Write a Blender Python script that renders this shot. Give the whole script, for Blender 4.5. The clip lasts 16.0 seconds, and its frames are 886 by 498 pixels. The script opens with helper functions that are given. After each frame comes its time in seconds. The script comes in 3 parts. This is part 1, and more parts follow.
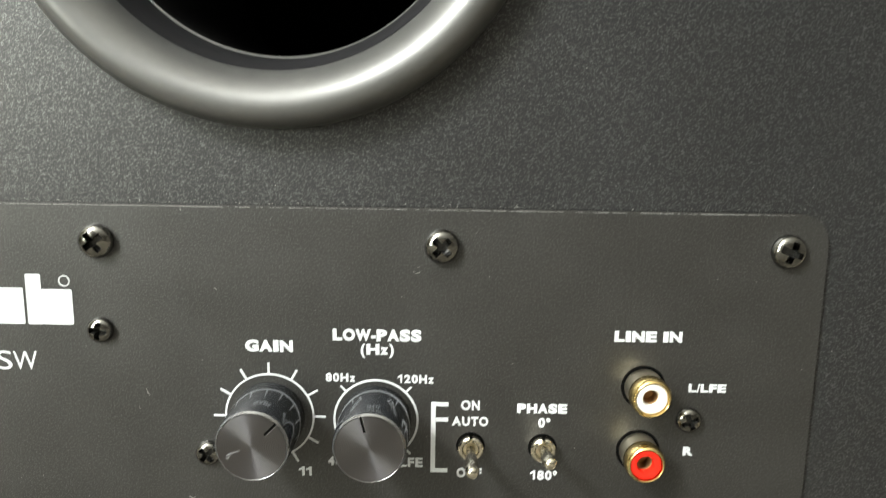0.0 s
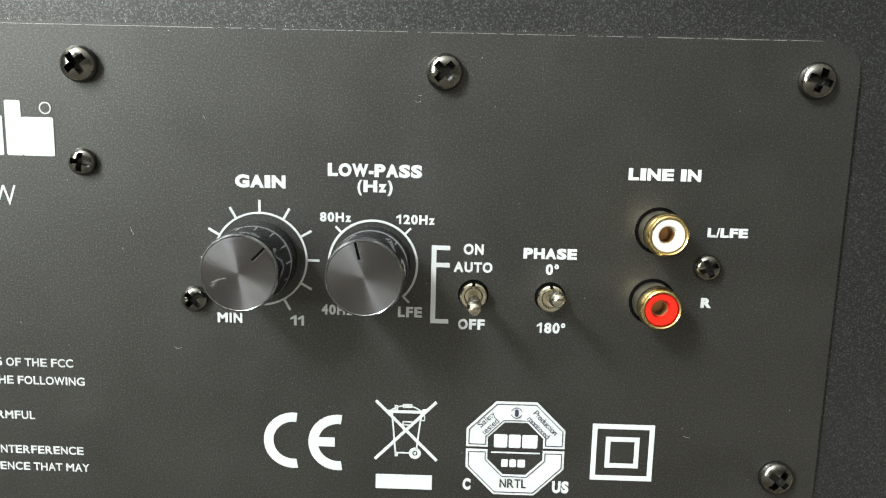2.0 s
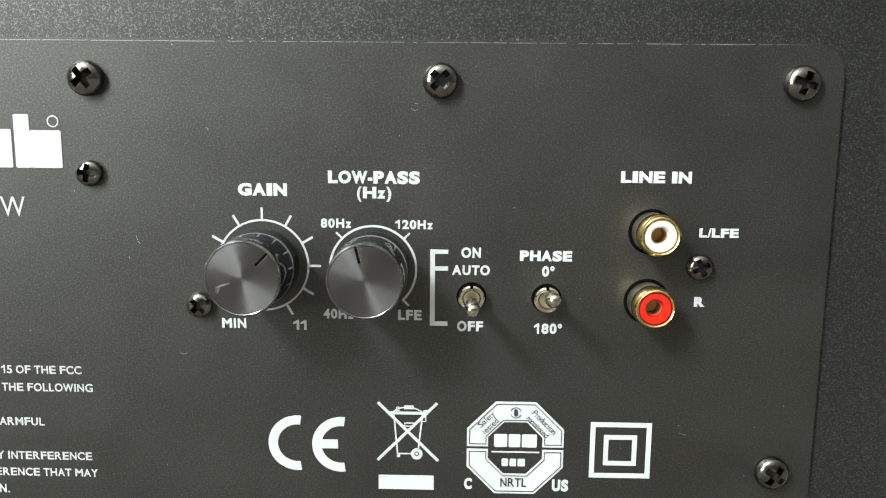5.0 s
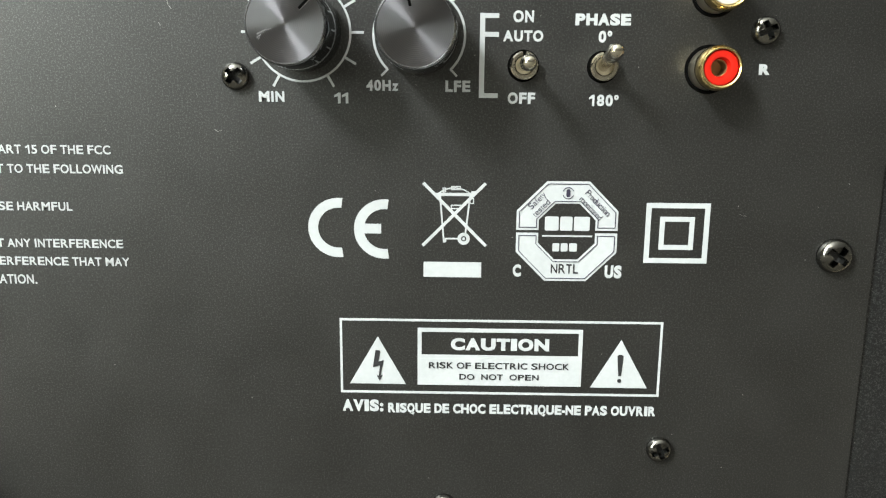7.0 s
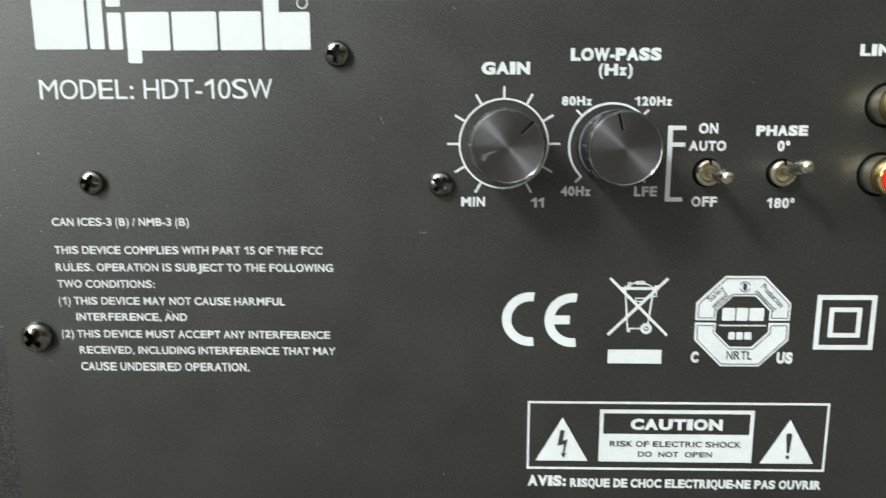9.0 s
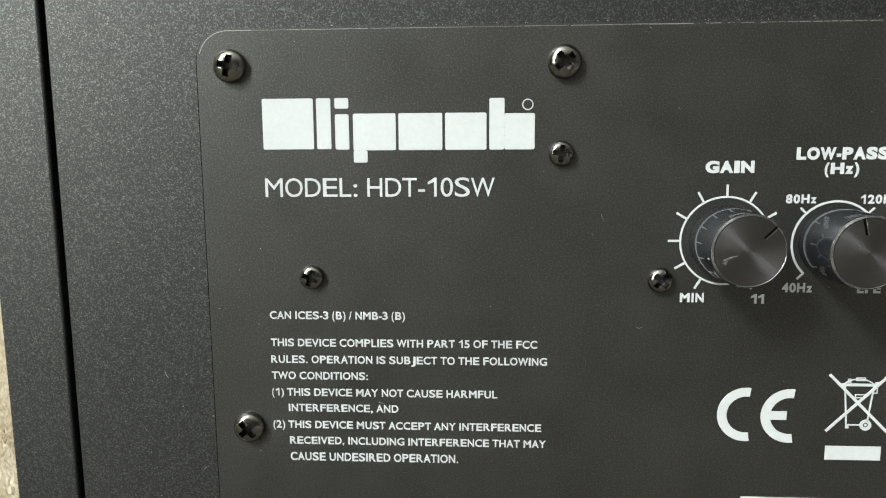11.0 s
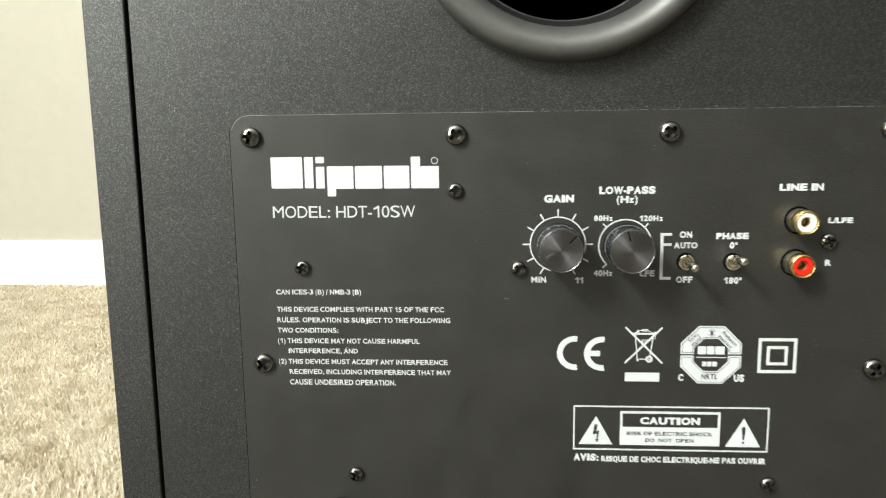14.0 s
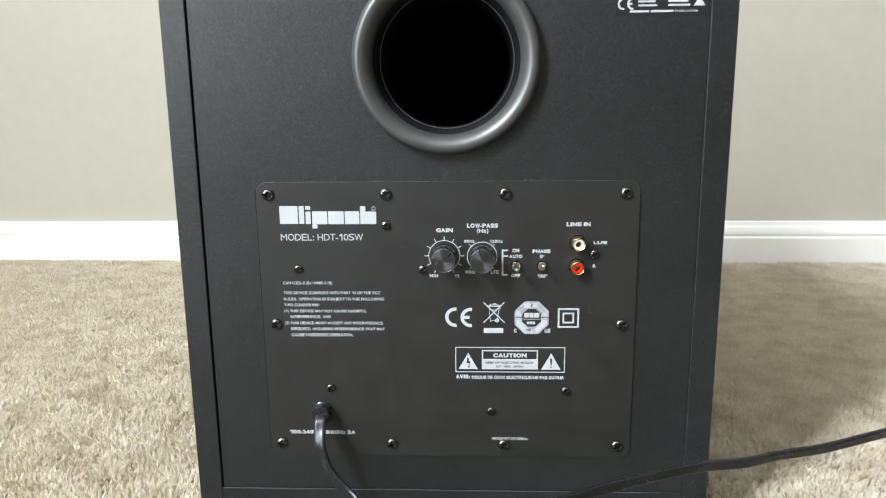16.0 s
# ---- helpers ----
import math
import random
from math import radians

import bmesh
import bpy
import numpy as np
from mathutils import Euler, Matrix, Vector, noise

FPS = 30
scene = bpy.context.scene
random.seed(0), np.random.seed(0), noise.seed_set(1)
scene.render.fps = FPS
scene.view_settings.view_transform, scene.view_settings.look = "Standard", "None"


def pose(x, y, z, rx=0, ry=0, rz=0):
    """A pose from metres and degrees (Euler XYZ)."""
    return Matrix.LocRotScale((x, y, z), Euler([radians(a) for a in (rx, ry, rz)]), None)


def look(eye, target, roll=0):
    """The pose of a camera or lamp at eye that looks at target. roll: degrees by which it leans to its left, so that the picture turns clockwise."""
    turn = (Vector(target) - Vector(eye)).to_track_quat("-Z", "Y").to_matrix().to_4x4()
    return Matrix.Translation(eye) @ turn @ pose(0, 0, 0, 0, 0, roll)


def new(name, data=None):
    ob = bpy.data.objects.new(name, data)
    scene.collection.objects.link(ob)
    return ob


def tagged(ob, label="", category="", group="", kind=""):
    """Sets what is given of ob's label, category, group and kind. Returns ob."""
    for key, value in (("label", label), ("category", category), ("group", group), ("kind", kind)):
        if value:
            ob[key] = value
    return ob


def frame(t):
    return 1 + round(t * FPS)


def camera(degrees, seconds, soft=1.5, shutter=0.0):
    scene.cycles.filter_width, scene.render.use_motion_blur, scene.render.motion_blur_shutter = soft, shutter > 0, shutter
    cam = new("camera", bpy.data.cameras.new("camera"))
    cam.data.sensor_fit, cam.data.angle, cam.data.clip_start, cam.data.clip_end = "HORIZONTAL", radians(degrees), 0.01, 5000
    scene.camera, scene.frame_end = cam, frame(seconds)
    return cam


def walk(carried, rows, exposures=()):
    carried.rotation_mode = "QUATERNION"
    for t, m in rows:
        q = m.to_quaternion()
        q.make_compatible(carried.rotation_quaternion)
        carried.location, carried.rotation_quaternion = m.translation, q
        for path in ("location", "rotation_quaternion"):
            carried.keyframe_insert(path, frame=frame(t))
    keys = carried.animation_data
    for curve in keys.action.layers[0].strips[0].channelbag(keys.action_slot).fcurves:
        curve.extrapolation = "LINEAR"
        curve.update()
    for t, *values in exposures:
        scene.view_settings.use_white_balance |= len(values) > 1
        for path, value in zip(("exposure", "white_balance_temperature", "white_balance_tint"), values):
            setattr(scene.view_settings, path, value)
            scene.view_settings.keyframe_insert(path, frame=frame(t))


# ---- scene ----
cam = camera(62.2, 16.0, soft=1.15, shutter=0.3)
PATH = [
    (0, (0.14273, -0.14869, 0.25111), (0.13606, 1.81976, -0.10267), 0.87),
    (0.5, (0.1377, -0.14638, 0.23529), (0.1229, 1.8204, -0.12741), 0.76),
    (1, (0.14051, -0.14404, 0.22509), (0.12784, 1.82368, -0.13257), 0.89),
    (1.5, (0.14348, -0.1446, 0.21879), (0.12048, 1.82589, -0.12277), 1.16),
    (2, (0.14498, -0.14537, 0.21443), (0.11076, 1.82771, -0.11084), 1.41),
    (2.5, (0.14574, -0.14641, 0.21141), (0.10684, 1.82995, -0.0927), 1.52),
    (3, (0.1449, -0.14699, 0.2112), (0.10765, 1.82952, -0.09214), 1.35),
    (5.3, (0.14593, -0.14924, 0.21365), (0.11002, 1.82882, -0.07957), 0.38),
    (5.5, (0.14389, -0.14917, 0.21074), (0.11848, 1.8292, -0.08152), 0.51),
    (6, (0.14014, -0.14909, 0.19496), (0.10978, 1.82572, -0.12), 0.58),
    (6.5, (0.13595, -0.14816, 0.18067), (0.09206, 1.82044, -0.16959), 0.62),
    (7, (0.13575, -0.14818, 0.17353), (0.1045, 1.81451, -0.2097), 0.49),
    (7.5, (0.13643, -0.15006, 0.17267), (0.10553, 1.81035, -0.22211), 0.38),
    (8, (0.13332, -0.15297, 0.17382), (0.09655, 1.80864, -0.21446), 0.26),
    (8.5, (0.1177, -0.1560, 0.1810), (0.0665, 1.8112, -0.1745), -0.06),
    (9, (0.09695, -0.15814, 0.19369), (0.04301, 1.80815, -0.16793), -0.14),
    (9.5, (0.07686, -0.15702, 0.20106), (0.00155, 1.81347, -0.13283), -0.19),
    (10, (0.05933, -0.15471, 0.20603), (-0.03072, 1.81918, -0.10322), -0.27),
    (10.2, (0.05539, -0.15572, 0.20937), (-0.03940, 1.81858, -0.09582), -0.29),
    (12.5, (0.0548, -0.16432, 0.20819), (-0.10809, 1.80899, -0.07377), -0.61),
    (13, (0.0663, -0.1838, 0.21456), (-0.10091, 1.78869, -0.07066), -0.65),
    (13.5, (0.07496, -0.21729, 0.22371), (-0.09025, 1.75176, -0.08541), -0.79),
    (14, (0.08418, -0.2515, 0.2254), (-0.05776, 1.71922, -0.08459), -0.76),
    (14.5, (0.09958, -0.29183, 0.23429), (-0.02102, 1.67447, -0.11087), -0.90),
    (15, (0.11202, -0.33492, 0.24922), (-5e-05, 1.62786, -0.11808), -1.09),
    (15.5, (0.12053, -0.37818, 0.26158), (0.01891, 1.58151, -0.12481), -1.03),
    (16, (0.12448, -0.43279, 0.28199), (0.03586, 1.52301, -0.12665), -0.65),
]
walk(cam, [(t, look(eye, target, roll)) for t, eye, target, roll in PATH],
     exposures=[(0, 0.1, 6650, 8), (0.5, -0.05, 6550, 9), (1.5, -0.17, 6450, 8), (7.0, -0.32, 6400, 7), (9.5, -0.45, 6300, 7), (12.5, -0.53, 6550, 8), (13.0, -0.47, 6550, 8), (14.0, -0.24, 6650, 7), (15.0, -0.25, 6650, 7), (15.5, -0.38, 6550, 8), (16.0, -0.52, 6000, 11)])

# ---- world and light ----
world = bpy.data.worlds.new("sky_world")
scene.world = world
world.use_nodes = True
wn = world.node_tree.nodes
sky = wn.new("ShaderNodeTexSky")
sky.sky_type, sky.sun_disc = "NISHITA", False
sky.sun_elevation, sky.sun_rotation = radians(40), radians(-110)
world.node_tree.links.new(sky.outputs[0], wn["Background"].inputs[0])
wn["Background"].inputs[1].default_value = 0.08


def area_lamp(name, eye, target, wide, high, watts, colour):
    data = bpy.data.lights.new(name, "AREA")
    data.shape, data.size, data.size_y, data.energy, data.color = "RECTANGLE", wide, high, watts, colour
    ob = new(name, data)
    ob.matrix_world = look(eye, target)
    return ob


# window: bright sky above; the dim greenish lamp below is an added fill
WINDOW = (-1.98, -2.10)
area_lamp("window_sky", (*WINDOW, 2.60), (0.2, WINDOW[1], 2.60), 0.90, 0.95, 610, (0.965, 0.985, 0.965))
area_lamp("low_fill", (*WINDOW, 1.02), (0.2, WINDOW[1], 1.02), 1.10, 1.60, 122, (0.95, 1.0, 0.90))


# ---- materials ----
def mat(name, base, rough=0.5, metal=0.0, spec=0.5, coat=0.0):
    m = bpy.data.materials.new(name)
    m.use_nodes = True
    p = m.node_tree.nodes["Principled BSDF"]
    p.inputs["Base Color"].default_value = (*base, 1)
    p.inputs["Roughness"].default_value = rough
    p.inputs["Metallic"].default_value = metal
    p.inputs["Specular IOR Level"].default_value = spec
    p.inputs["Coat Weight"].default_value = coat
    return m


def node(m, kind, **values):
    n = m.node_tree.nodes.new(kind)
    for k, v in values.items():
        n.inputs[k].default_value = v
    return n


def link(m, a, out, b, into):
    m.node_tree.links.new(a.outputs[out], b.inputs[into])


def ramp(m, source, out, stops):
    r = m.node_tree.nodes.new("ShaderNodeValToRGB")
    e = r.color_ramp.elements
    while len(e) < len(stops):
        e.new(0.5)
    for k, (at, c) in zip(e, stops):
        k.position, k.color = at, (*c, 1)
    link(m, source, out, r, "Fac")
    return r


def grain(m, tones, scale, rough, bump_scale, bump, distance, stain=6.0, detail=4.0, glints=None):
    """Colour from a coarse and a fine noise, roughness from the coarse one, relief from the fine one."""
    p = m.node_tree.nodes["Principled BSDF"]
    where = node(m, "ShaderNodeTexCoord")
    fine = node(m, "ShaderNodeTexNoise", Scale=scale, Detail=detail, Roughness=0.6)
    coarse = node(m, "ShaderNodeTexNoise", Scale=stain, Detail=5.0, Roughness=0.65)
    relief = node(m, "ShaderNodeTexNoise", Scale=bump_scale, Detail=3.0, Roughness=0.6)
    for n in (fine, coarse, relief):
        link(m, where, "Object", n, "Vector")
    mix = m.node_tree.nodes.new("ShaderNodeMath")
    mix.operation = "MULTIPLY_ADD"
    mix.inputs[1].default_value = 0.5
    link(m, fine, "Fac", mix, 0)
    half = m.node_tree.nodes.new("ShaderNodeMath")
    half.operation = "MULTIPLY"
    half.inputs[1].default_value = 0.5
    link(m, coarse, "Fac", half, 0)
    link(m, half, 0, mix, 2)
    r = ramp(m, mix, 0, [(0.3, tones[0]), (0.7, tones[1])])
    link(m, r, "Color", p, "Base Color")
    if glints:  # raised pebbles that shine more than the ground between them
        dots = node(m, "ShaderNodeTexNoise", Scale=glints[0], Detail=4.0, Roughness=0.75)
        link(m, where, "Object", dots, "Vector")
        shine = node(m, "ShaderNodeMapRange")
        for k, v in zip(("From Min", "From Max", "To Min", "To Max"), (0.50, 0.74, *glints[1:])):
            shine.inputs[k].default_value = v
        link(m, dots, "Fac", shine, "Value")
        link(m, shine, "Result", p, "Specular IOR Level")
    rr = node(m, "ShaderNodeMapRange")
    rr.inputs["From Min"].default_value, rr.inputs["From Max"].default_value = 0.3, 0.7
    rr.inputs["To Min"].default_value, rr.inputs["To Max"].default_value = rough
    link(m, coarse, "Fac", rr, "Value")
    link(m, rr, "Result", p, "Roughness")
    b = node(m, "ShaderNodeBump", Strength=bump, Distance=distance)
    link(m, relief, "Fac", b, "Height")
    link(m, b, "Normal", p, "Normal")
    return m


VINYL = grain(mat("black_textured_vinyl", (0.02, 0.02, 0.02)), ((0.003, 0.0032, 0.0035), (0.011, 0.0118, 0.0130)), 2600, (0.42, 0.50), 3400, 0.4, 0.00010, detail=3.0, glints=(2900, 0.52, 2.4))
PANEL = grain(mat("black_powder_coated_steel", (0.02, 0.02, 0.02)), ((0.004, 0.004, 0.0037), (0.015, 0.0146, 0.0135)), 2200, (0.42, 0.49), 3400, 0.25, 0.00008, stain=60, detail=3.0, glints=(2900, 0.66, 1.8))
INK = grain(mat("white_screen_print", (0.8, 0.8, 0.8), spec=0.15), ((0.44, 0.46, 0.475), (0.51, 0.53, 0.545)), 900, (0.62, 0.72), 2500, 0.25, 0.0001, stain=60)
INK_DARK = mat("black_printed_ink", (0.02, 0.02, 0.022), 0.55)
INK_VIOLET = mat("violet_black_printed_ink", (0.03, 0.025, 0.05), 0.55)
# near-black for holes and gaps: their shade is put into the colour
VOID = mat("black_hole_shade", (0.002, 0.002, 0.002), 0.9, spec=0.02)
SCREW = grain(mat("black_nickel_screw", (0.08, 0.075, 0.065), metal=1.0), ((0.12, 0.117, 0.110), (0.26, 0.253, 0.237)), 400, (0.13, 0.24), 900, 0.5, 0.00002, stain=120)
# screw metal darkened for the shade within the cross recess
RECESS = mat("shaded_screw_recess", (0.015, 0.015, 0.014), 0.45, metal=0.5)
KNOB = mat("glossy_black_knob", (0.014, 0.015, 0.018), 0.09, spec=0.9)
RIM = mat("polished_knob_edge", (0.30, 0.30, 0.31), 0.20, metal=0.9)
NICKEL = grain(mat("nickel_plated_brass", (0.6, 0.56, 0.47), metal=1.0), ((0.52, 0.48, 0.40), (0.70, 0.66, 0.57)), 500, (0.14, 0.26), 1500, 0.5, 0.00001, stain=90)
GOLD = grain(mat("gold_plated_brass", (0.8, 0.6, 0.25), metal=1.0), ((0.70, 0.50, 0.19), (0.86, 0.68, 0.34)), 500, (0.13, 0.25), 1500, 0.5, 0.00001, stain=90)
BARREL = grain(mat("dull_plated_barrel", (0.4, 0.35, 0.26), metal=1.0), ((0.66, 0.60, 0.47), (0.86, 0.79, 0.64)), 300, (0.25, 0.42), 1200, 0.15, 0.0002, stain=110)
WHITE_PLASTIC = mat("white_jack_plastic", (0.60, 0.585, 0.55), 0.28)
RED_PLASTIC = mat("red_jack_plastic", (0.52, 0.014, 0.007), 0.25, spec=0.35)
BRASS_DARK = mat("tarnished_brass_contact", (0.40, 0.25, 0.12), 0.45, metal=0.8)
PORT = grain(mat("satin_black_port_plastic", (0.03, 0.03, 0.03), spec=0.9), ((0.042, 0.042, 0.041), (0.056, 0.056, 0.054)), 500, (0.36, 0.44), 2600, 0.5, 0.00003, stain=20)
# darker than the port plastic: the shade inside the port as colour
TUBE = mat("shaded_port_inside", (0.006, 0.006, 0.007), 0.6, spec=0.25)
RUBBER = grain(mat("black_cord_jacket", (0.02, 0.02, 0.02), spec=0.5), ((0.010, 0.010, 0.011), (0.02, 0.02, 0.021)), 300, (0.22, 0.32), 900, 0.12, 0.0003, stain=30)
DUST = mat("pale_dust", (0.36, 0.36, 0.34), 0.8)
WALL = grain(mat("greige_wall_paint", (0.6, 0.56, 0.46)), ((0.405, 0.386, 0.318), (0.44, 0.421, 0.352)), 40, (0.55, 0.65), 260, 0.25, 0.0008, stain=2.5)
TRIM = grain(mat("white_semi_gloss_trim", (0.8, 0.79, 0.74)), ((0.78, 0.77, 0.72), (0.84, 0.83, 0.785)), 30, (0.32, 0.42), 90, 0.1, 0.0005, stain=5)
CEILING = grain(mat("flat_white_ceiling", (0.8, 0.79, 0.76)), ((0.70, 0.69, 0.655), (0.76, 0.75, 0.715)), 60, (0.8, 0.9), 120, 0.4, 0.001)
# carpet floor under and beyond the pile, darkened to lessen its bounce
DIM_FLOOR = grain(mat("dimmed_carpet_base", (0.3, 0.26, 0.2)), ((0.10, 0.089, 0.071), (0.15, 0.136, 0.110)), 260, (0.9, 1.0), 420, 0.8, 0.003, stain=9)
# unseen walls, made darker so that less light bounces onto the panel
DIM_WALL = grain(mat("dim_unseen_wall", (0.25, 0.22, 0.18)), ((0.12, 0.11, 0.093), (0.145, 0.134, 0.113)), 40, (0.55, 0.65), 260, 0.25, 0.0008, stain=2.5)


def spun(name):
    """Spun anodised metal: fine turned rings about the local z axis."""
    m = mat(name, (0.15, 0.147, 0.158), 0.32, metal=1.0)
    p = m.node_tree.nodes["Principled BSDF"]
    p.inputs["Anisotropic"].default_value = 0.85
    p.inputs["Anisotropic Rotation"].default_value = 0.25
    t = m.node_tree.nodes.new("ShaderNodeTangent")
    t.direction_type, t.axis = "RADIAL", "Z"
    link(m, t, "Tangent", p, "Tangent")
    return m


SPUN = spun("spun_black_aluminium")


def pile_material():
    m = mat("beige_carpet_pile", (0.45, 0.4, 0.32), 0.95, spec=0.15)
    p = m.node_tree.nodes["Principled BSDF"]
    p.inputs["Sheen Weight"].default_value = 0.25
    g = node(m, "ShaderNodeNewGeometry")
    r = ramp(m, g, "Random Per Island", [(0.0, (0.80, 0.737, 0.622)), (0.5, (0.85, 0.795, 0.69)), (1.0, (0.89, 0.84, 0.745))])
    where = node(m, "ShaderNodeTexCoord")
    n = node(m, "ShaderNodeTexNoise", Scale=26.0, Detail=5.0, Roughness=0.7)
    link(m, where, "Object", n, "Vector")
    soil = ramp(m, n, "Fac", [(0.38, (0.82, 0.78, 0.71)), (0.58, (1, 1, 1))])
    mul = m.node_tree.nodes.new("ShaderNodeMix")
    mul.data_type, mul.blend_type = "RGBA", "MULTIPLY"
    mul.inputs[0].default_value = 1.0
    m.node_tree.links.new(r.outputs["Color"], mul.inputs[6])
    m.node_tree.links.new(soil.outputs["Color"], mul.inputs[7])
    m.node_tree.links.new(mul.outputs[2], p.inputs["Base Color"])
    thin = node(m, "ShaderNodeBsdfTranslucent")
    m.node_tree.links.new(mul.outputs[2], thin.inputs["Color"])
    both = node(m, "ShaderNodeMixShader", Fac=0.5)
    m.node_tree.links.new(p.outputs[0], both.inputs[1])
    m.node_tree.links.new(thin.outputs[0], both.inputs[2])
    m.node_tree.links.new(both.outputs[0], m.node_tree.nodes["Material Output"].inputs["Surface"])
    return m


PILE = pile_material()


# ---- mesh helpers ----
PLACES = {}


def mesh_of(name, bm, material, smooth=None):
    me = bpy.data.meshes.new(name)
    bmesh.ops.recalc_face_normals(bm, faces=bm.faces)
    bm.to_mesh(me)
    bm.free()
    if material:
        me.materials.append(material)
    if smooth is not None:
        me.polygons.foreach_set("use_smooth", [True] * len(me.polygons))
        me.set_sharp_from_angle(angle=radians(smooth))
    return me


def part(name, data, material, parent, label="", at=(0, 0, 0), spin=None, smooth=None):
    """Links a bmesh or a ready mesh as one object under a thing or part; at: its origin in the world."""
    me = data if isinstance(data, bpy.types.Mesh) else mesh_of(name, data, material, smooth)
    ob = new(name, me)
    m = Matrix.Translation(at) @ (spin or Matrix())
    PLACES[ob] = m
    if parent:
        ob.parent = parent
        m = PLACES[parent].inverted() @ m
    ob.matrix_basis = m
    if label:
        tagged(ob, label)
    return ob


def thing(name, at, label, category, group="", kind=""):
    ob = new(name)
    ob.location, ob.empty_display_size = at, 0.05
    PLACES[ob] = Matrix.Translation(at)
    return tagged(ob, label, category, group, kind)


def box(lo, hi, bevel=0.0, segments=2):
    bm = bmesh.new()
    bmesh.ops.create_cube(bm, size=1)
    for v in bm.verts:
        v.co = [l + (h - l) * (c + 0.5) for l, h, c in zip(lo, hi, v.co)]
    if bevel:
        bmesh.ops.bevel(bm, geom=bm.edges[:], offset=bevel, segments=segments, profile=0.5, affect="EDGES")
    return bm


def lathe(profile, steps=48, bm=None, closed=False):
    """Turns (radius, height) pairs about the local z axis."""
    bm = bm or bmesh.new()
    rows = []
    for r, h in profile:
        if r < 1e-7:
            rows.append([bm.verts.new((0, 0, h))])
        else:
            rows.append([bm.verts.new((r * math.cos(a), r * math.sin(a), h)) for a in (2 * math.pi * k / steps for k in range(steps))])
    if closed:
        rows.append(rows[0])
    for a, b in zip(rows, rows[1:]):
        for k in range(steps):
            j = (k + 1) % steps
            face = [a[k % len(a)], a[j % len(a)], b[j % len(b)], b[k % len(b)]]
            face = list(dict.fromkeys(face))
            if len(face) > 2:
                bm.faces.new(face)
    return bm


OUT = Matrix.Rotation(radians(90), 4, "X")  # local z points out of the back of the cabinet, towards -y
MM = 0.001


def prism(bm, points, y, thick=0.00010):
    """A flat printed shape, points (x, z) in millimetres, its face at y."""
    front = [bm.verts.new((x * MM, y, z * MM)) for x, z in points]
    back = [bm.verts.new((x * MM, y + thick, z * MM)) for x, z in points]
    bm.faces.new(front)
    bm.faces.new(back[::-1])
    n = len(points)
    for k in range(n):
        bm.faces.new((front[k], front[(k + 1) % n], back[(k + 1) % n], back[k]))
    return bm


def stroke(bm, a, b, w, y):
    d = (Vector(b) - Vector(a)).normalized() * (w / 2)
    n = Vector((-d.y, d.x))
    a, b = Vector(a), Vector(b)
    return prism(bm, [tuple(a + n), tuple(b + n), tuple(b - n), tuple(a - n)], y)


def arc(bm, c, r0, r1, a0, a1, y, steps=40, sx=1.0):
    """A band of a ring between two radii; angles in degrees from +x."""
    n = max(2, int(steps * abs(a1 - a0) / 360))
    for k in range(n):
        p, q = (radians(a0 + (a1 - a0) * j / n) for j in (k, k + 1))
        prism(bm, [(c[0] + sx * r * math.cos(t), c[1] + r * math.sin(t)) for r, t in ((r0, p), (r1, p), (r1, q), (r0, q))], y)
    bmesh.ops.remove_doubles(bm, verts=bm.verts, dist=1e-7)
    return bm


def frame_shape(bm, x0, z0, x1, z1, w, y):
    prism(bm, [(x0, z1), (x1, z1), (x1, z1 - w), (x0, z1 - w)], y)
    prism(bm, [(x0, z0 + w), (x1, z0 + w), (x1, z0), (x0, z0)], y)
    prism(bm, [(x0, z1 - w), (x0 + w, z1 - w), (x0 + w, z0 + w), (x0, z0 + w)], y)
    prism(bm, [(x1 - w, z1 - w), (x1, z1 - w), (x1, z0 + w), (x1 - w, z0 + w)], y)
    return bm


def rounded(x0, z0, x1, z1, r, steps=8):
    pts = []
    for cx, cz, a in ((x1 - r, z1 - r, 0), (x0 + r, z1 - r, 90), (x0 + r, z0 + r, 180), (x1 - r, z0 + r, 270)):
        for k in range(steps + 1):
            t = radians(a + 90 * k / steps)
            pts.append((cx + r * math.cos(t), cz + r * math.sin(t)))
    return pts


INK_Y, OVER_Y = -0.00012, -0.00024


REGULAR = dict(zip("ABCDEFGHIJKLMNOPQRSTUVWXYZ", (667, 667, 722, 722, 667, 611, 778, 722, 278, 500, 667, 556, 833, 722, 778, 667, 778, 722, 667, 611, 722, 667, 944, 667, 667, 611)))
REGULAR |= dict(zip("abcdefghijklmnopqrstuvwxyz", (556, 556, 500, 556, 556, 278, 556, 556, 222, 222, 500, 222, 833, 556, 556, 556, 556, 333, 500, 278, 556, 500, 722, 500, 500, 500)))
REGULAR |= {c: 278 for c in " .,:/"} | {c: 333 for c in "()-"} | {c: 556 for c in "0123456789"} | {"~": 584, "\u00ba": 365}
BOLD = REGULAR | dict(zip("ABKL", (722, 722, 722, 611))) | {"z": 500, ":": 333}
BLACK = BOLD | dict(zip("ABCDEFGHIKLMNOPRSTUVW", (778, 778, 778, 778, 722, 667, 833, 833, 389, 833, 667, 944, 833, 833, 722, 778, 722, 722, 833, 778, 1000))) | {c: 667 for c in "0123456789"} | {" ": 333, ":": 333}
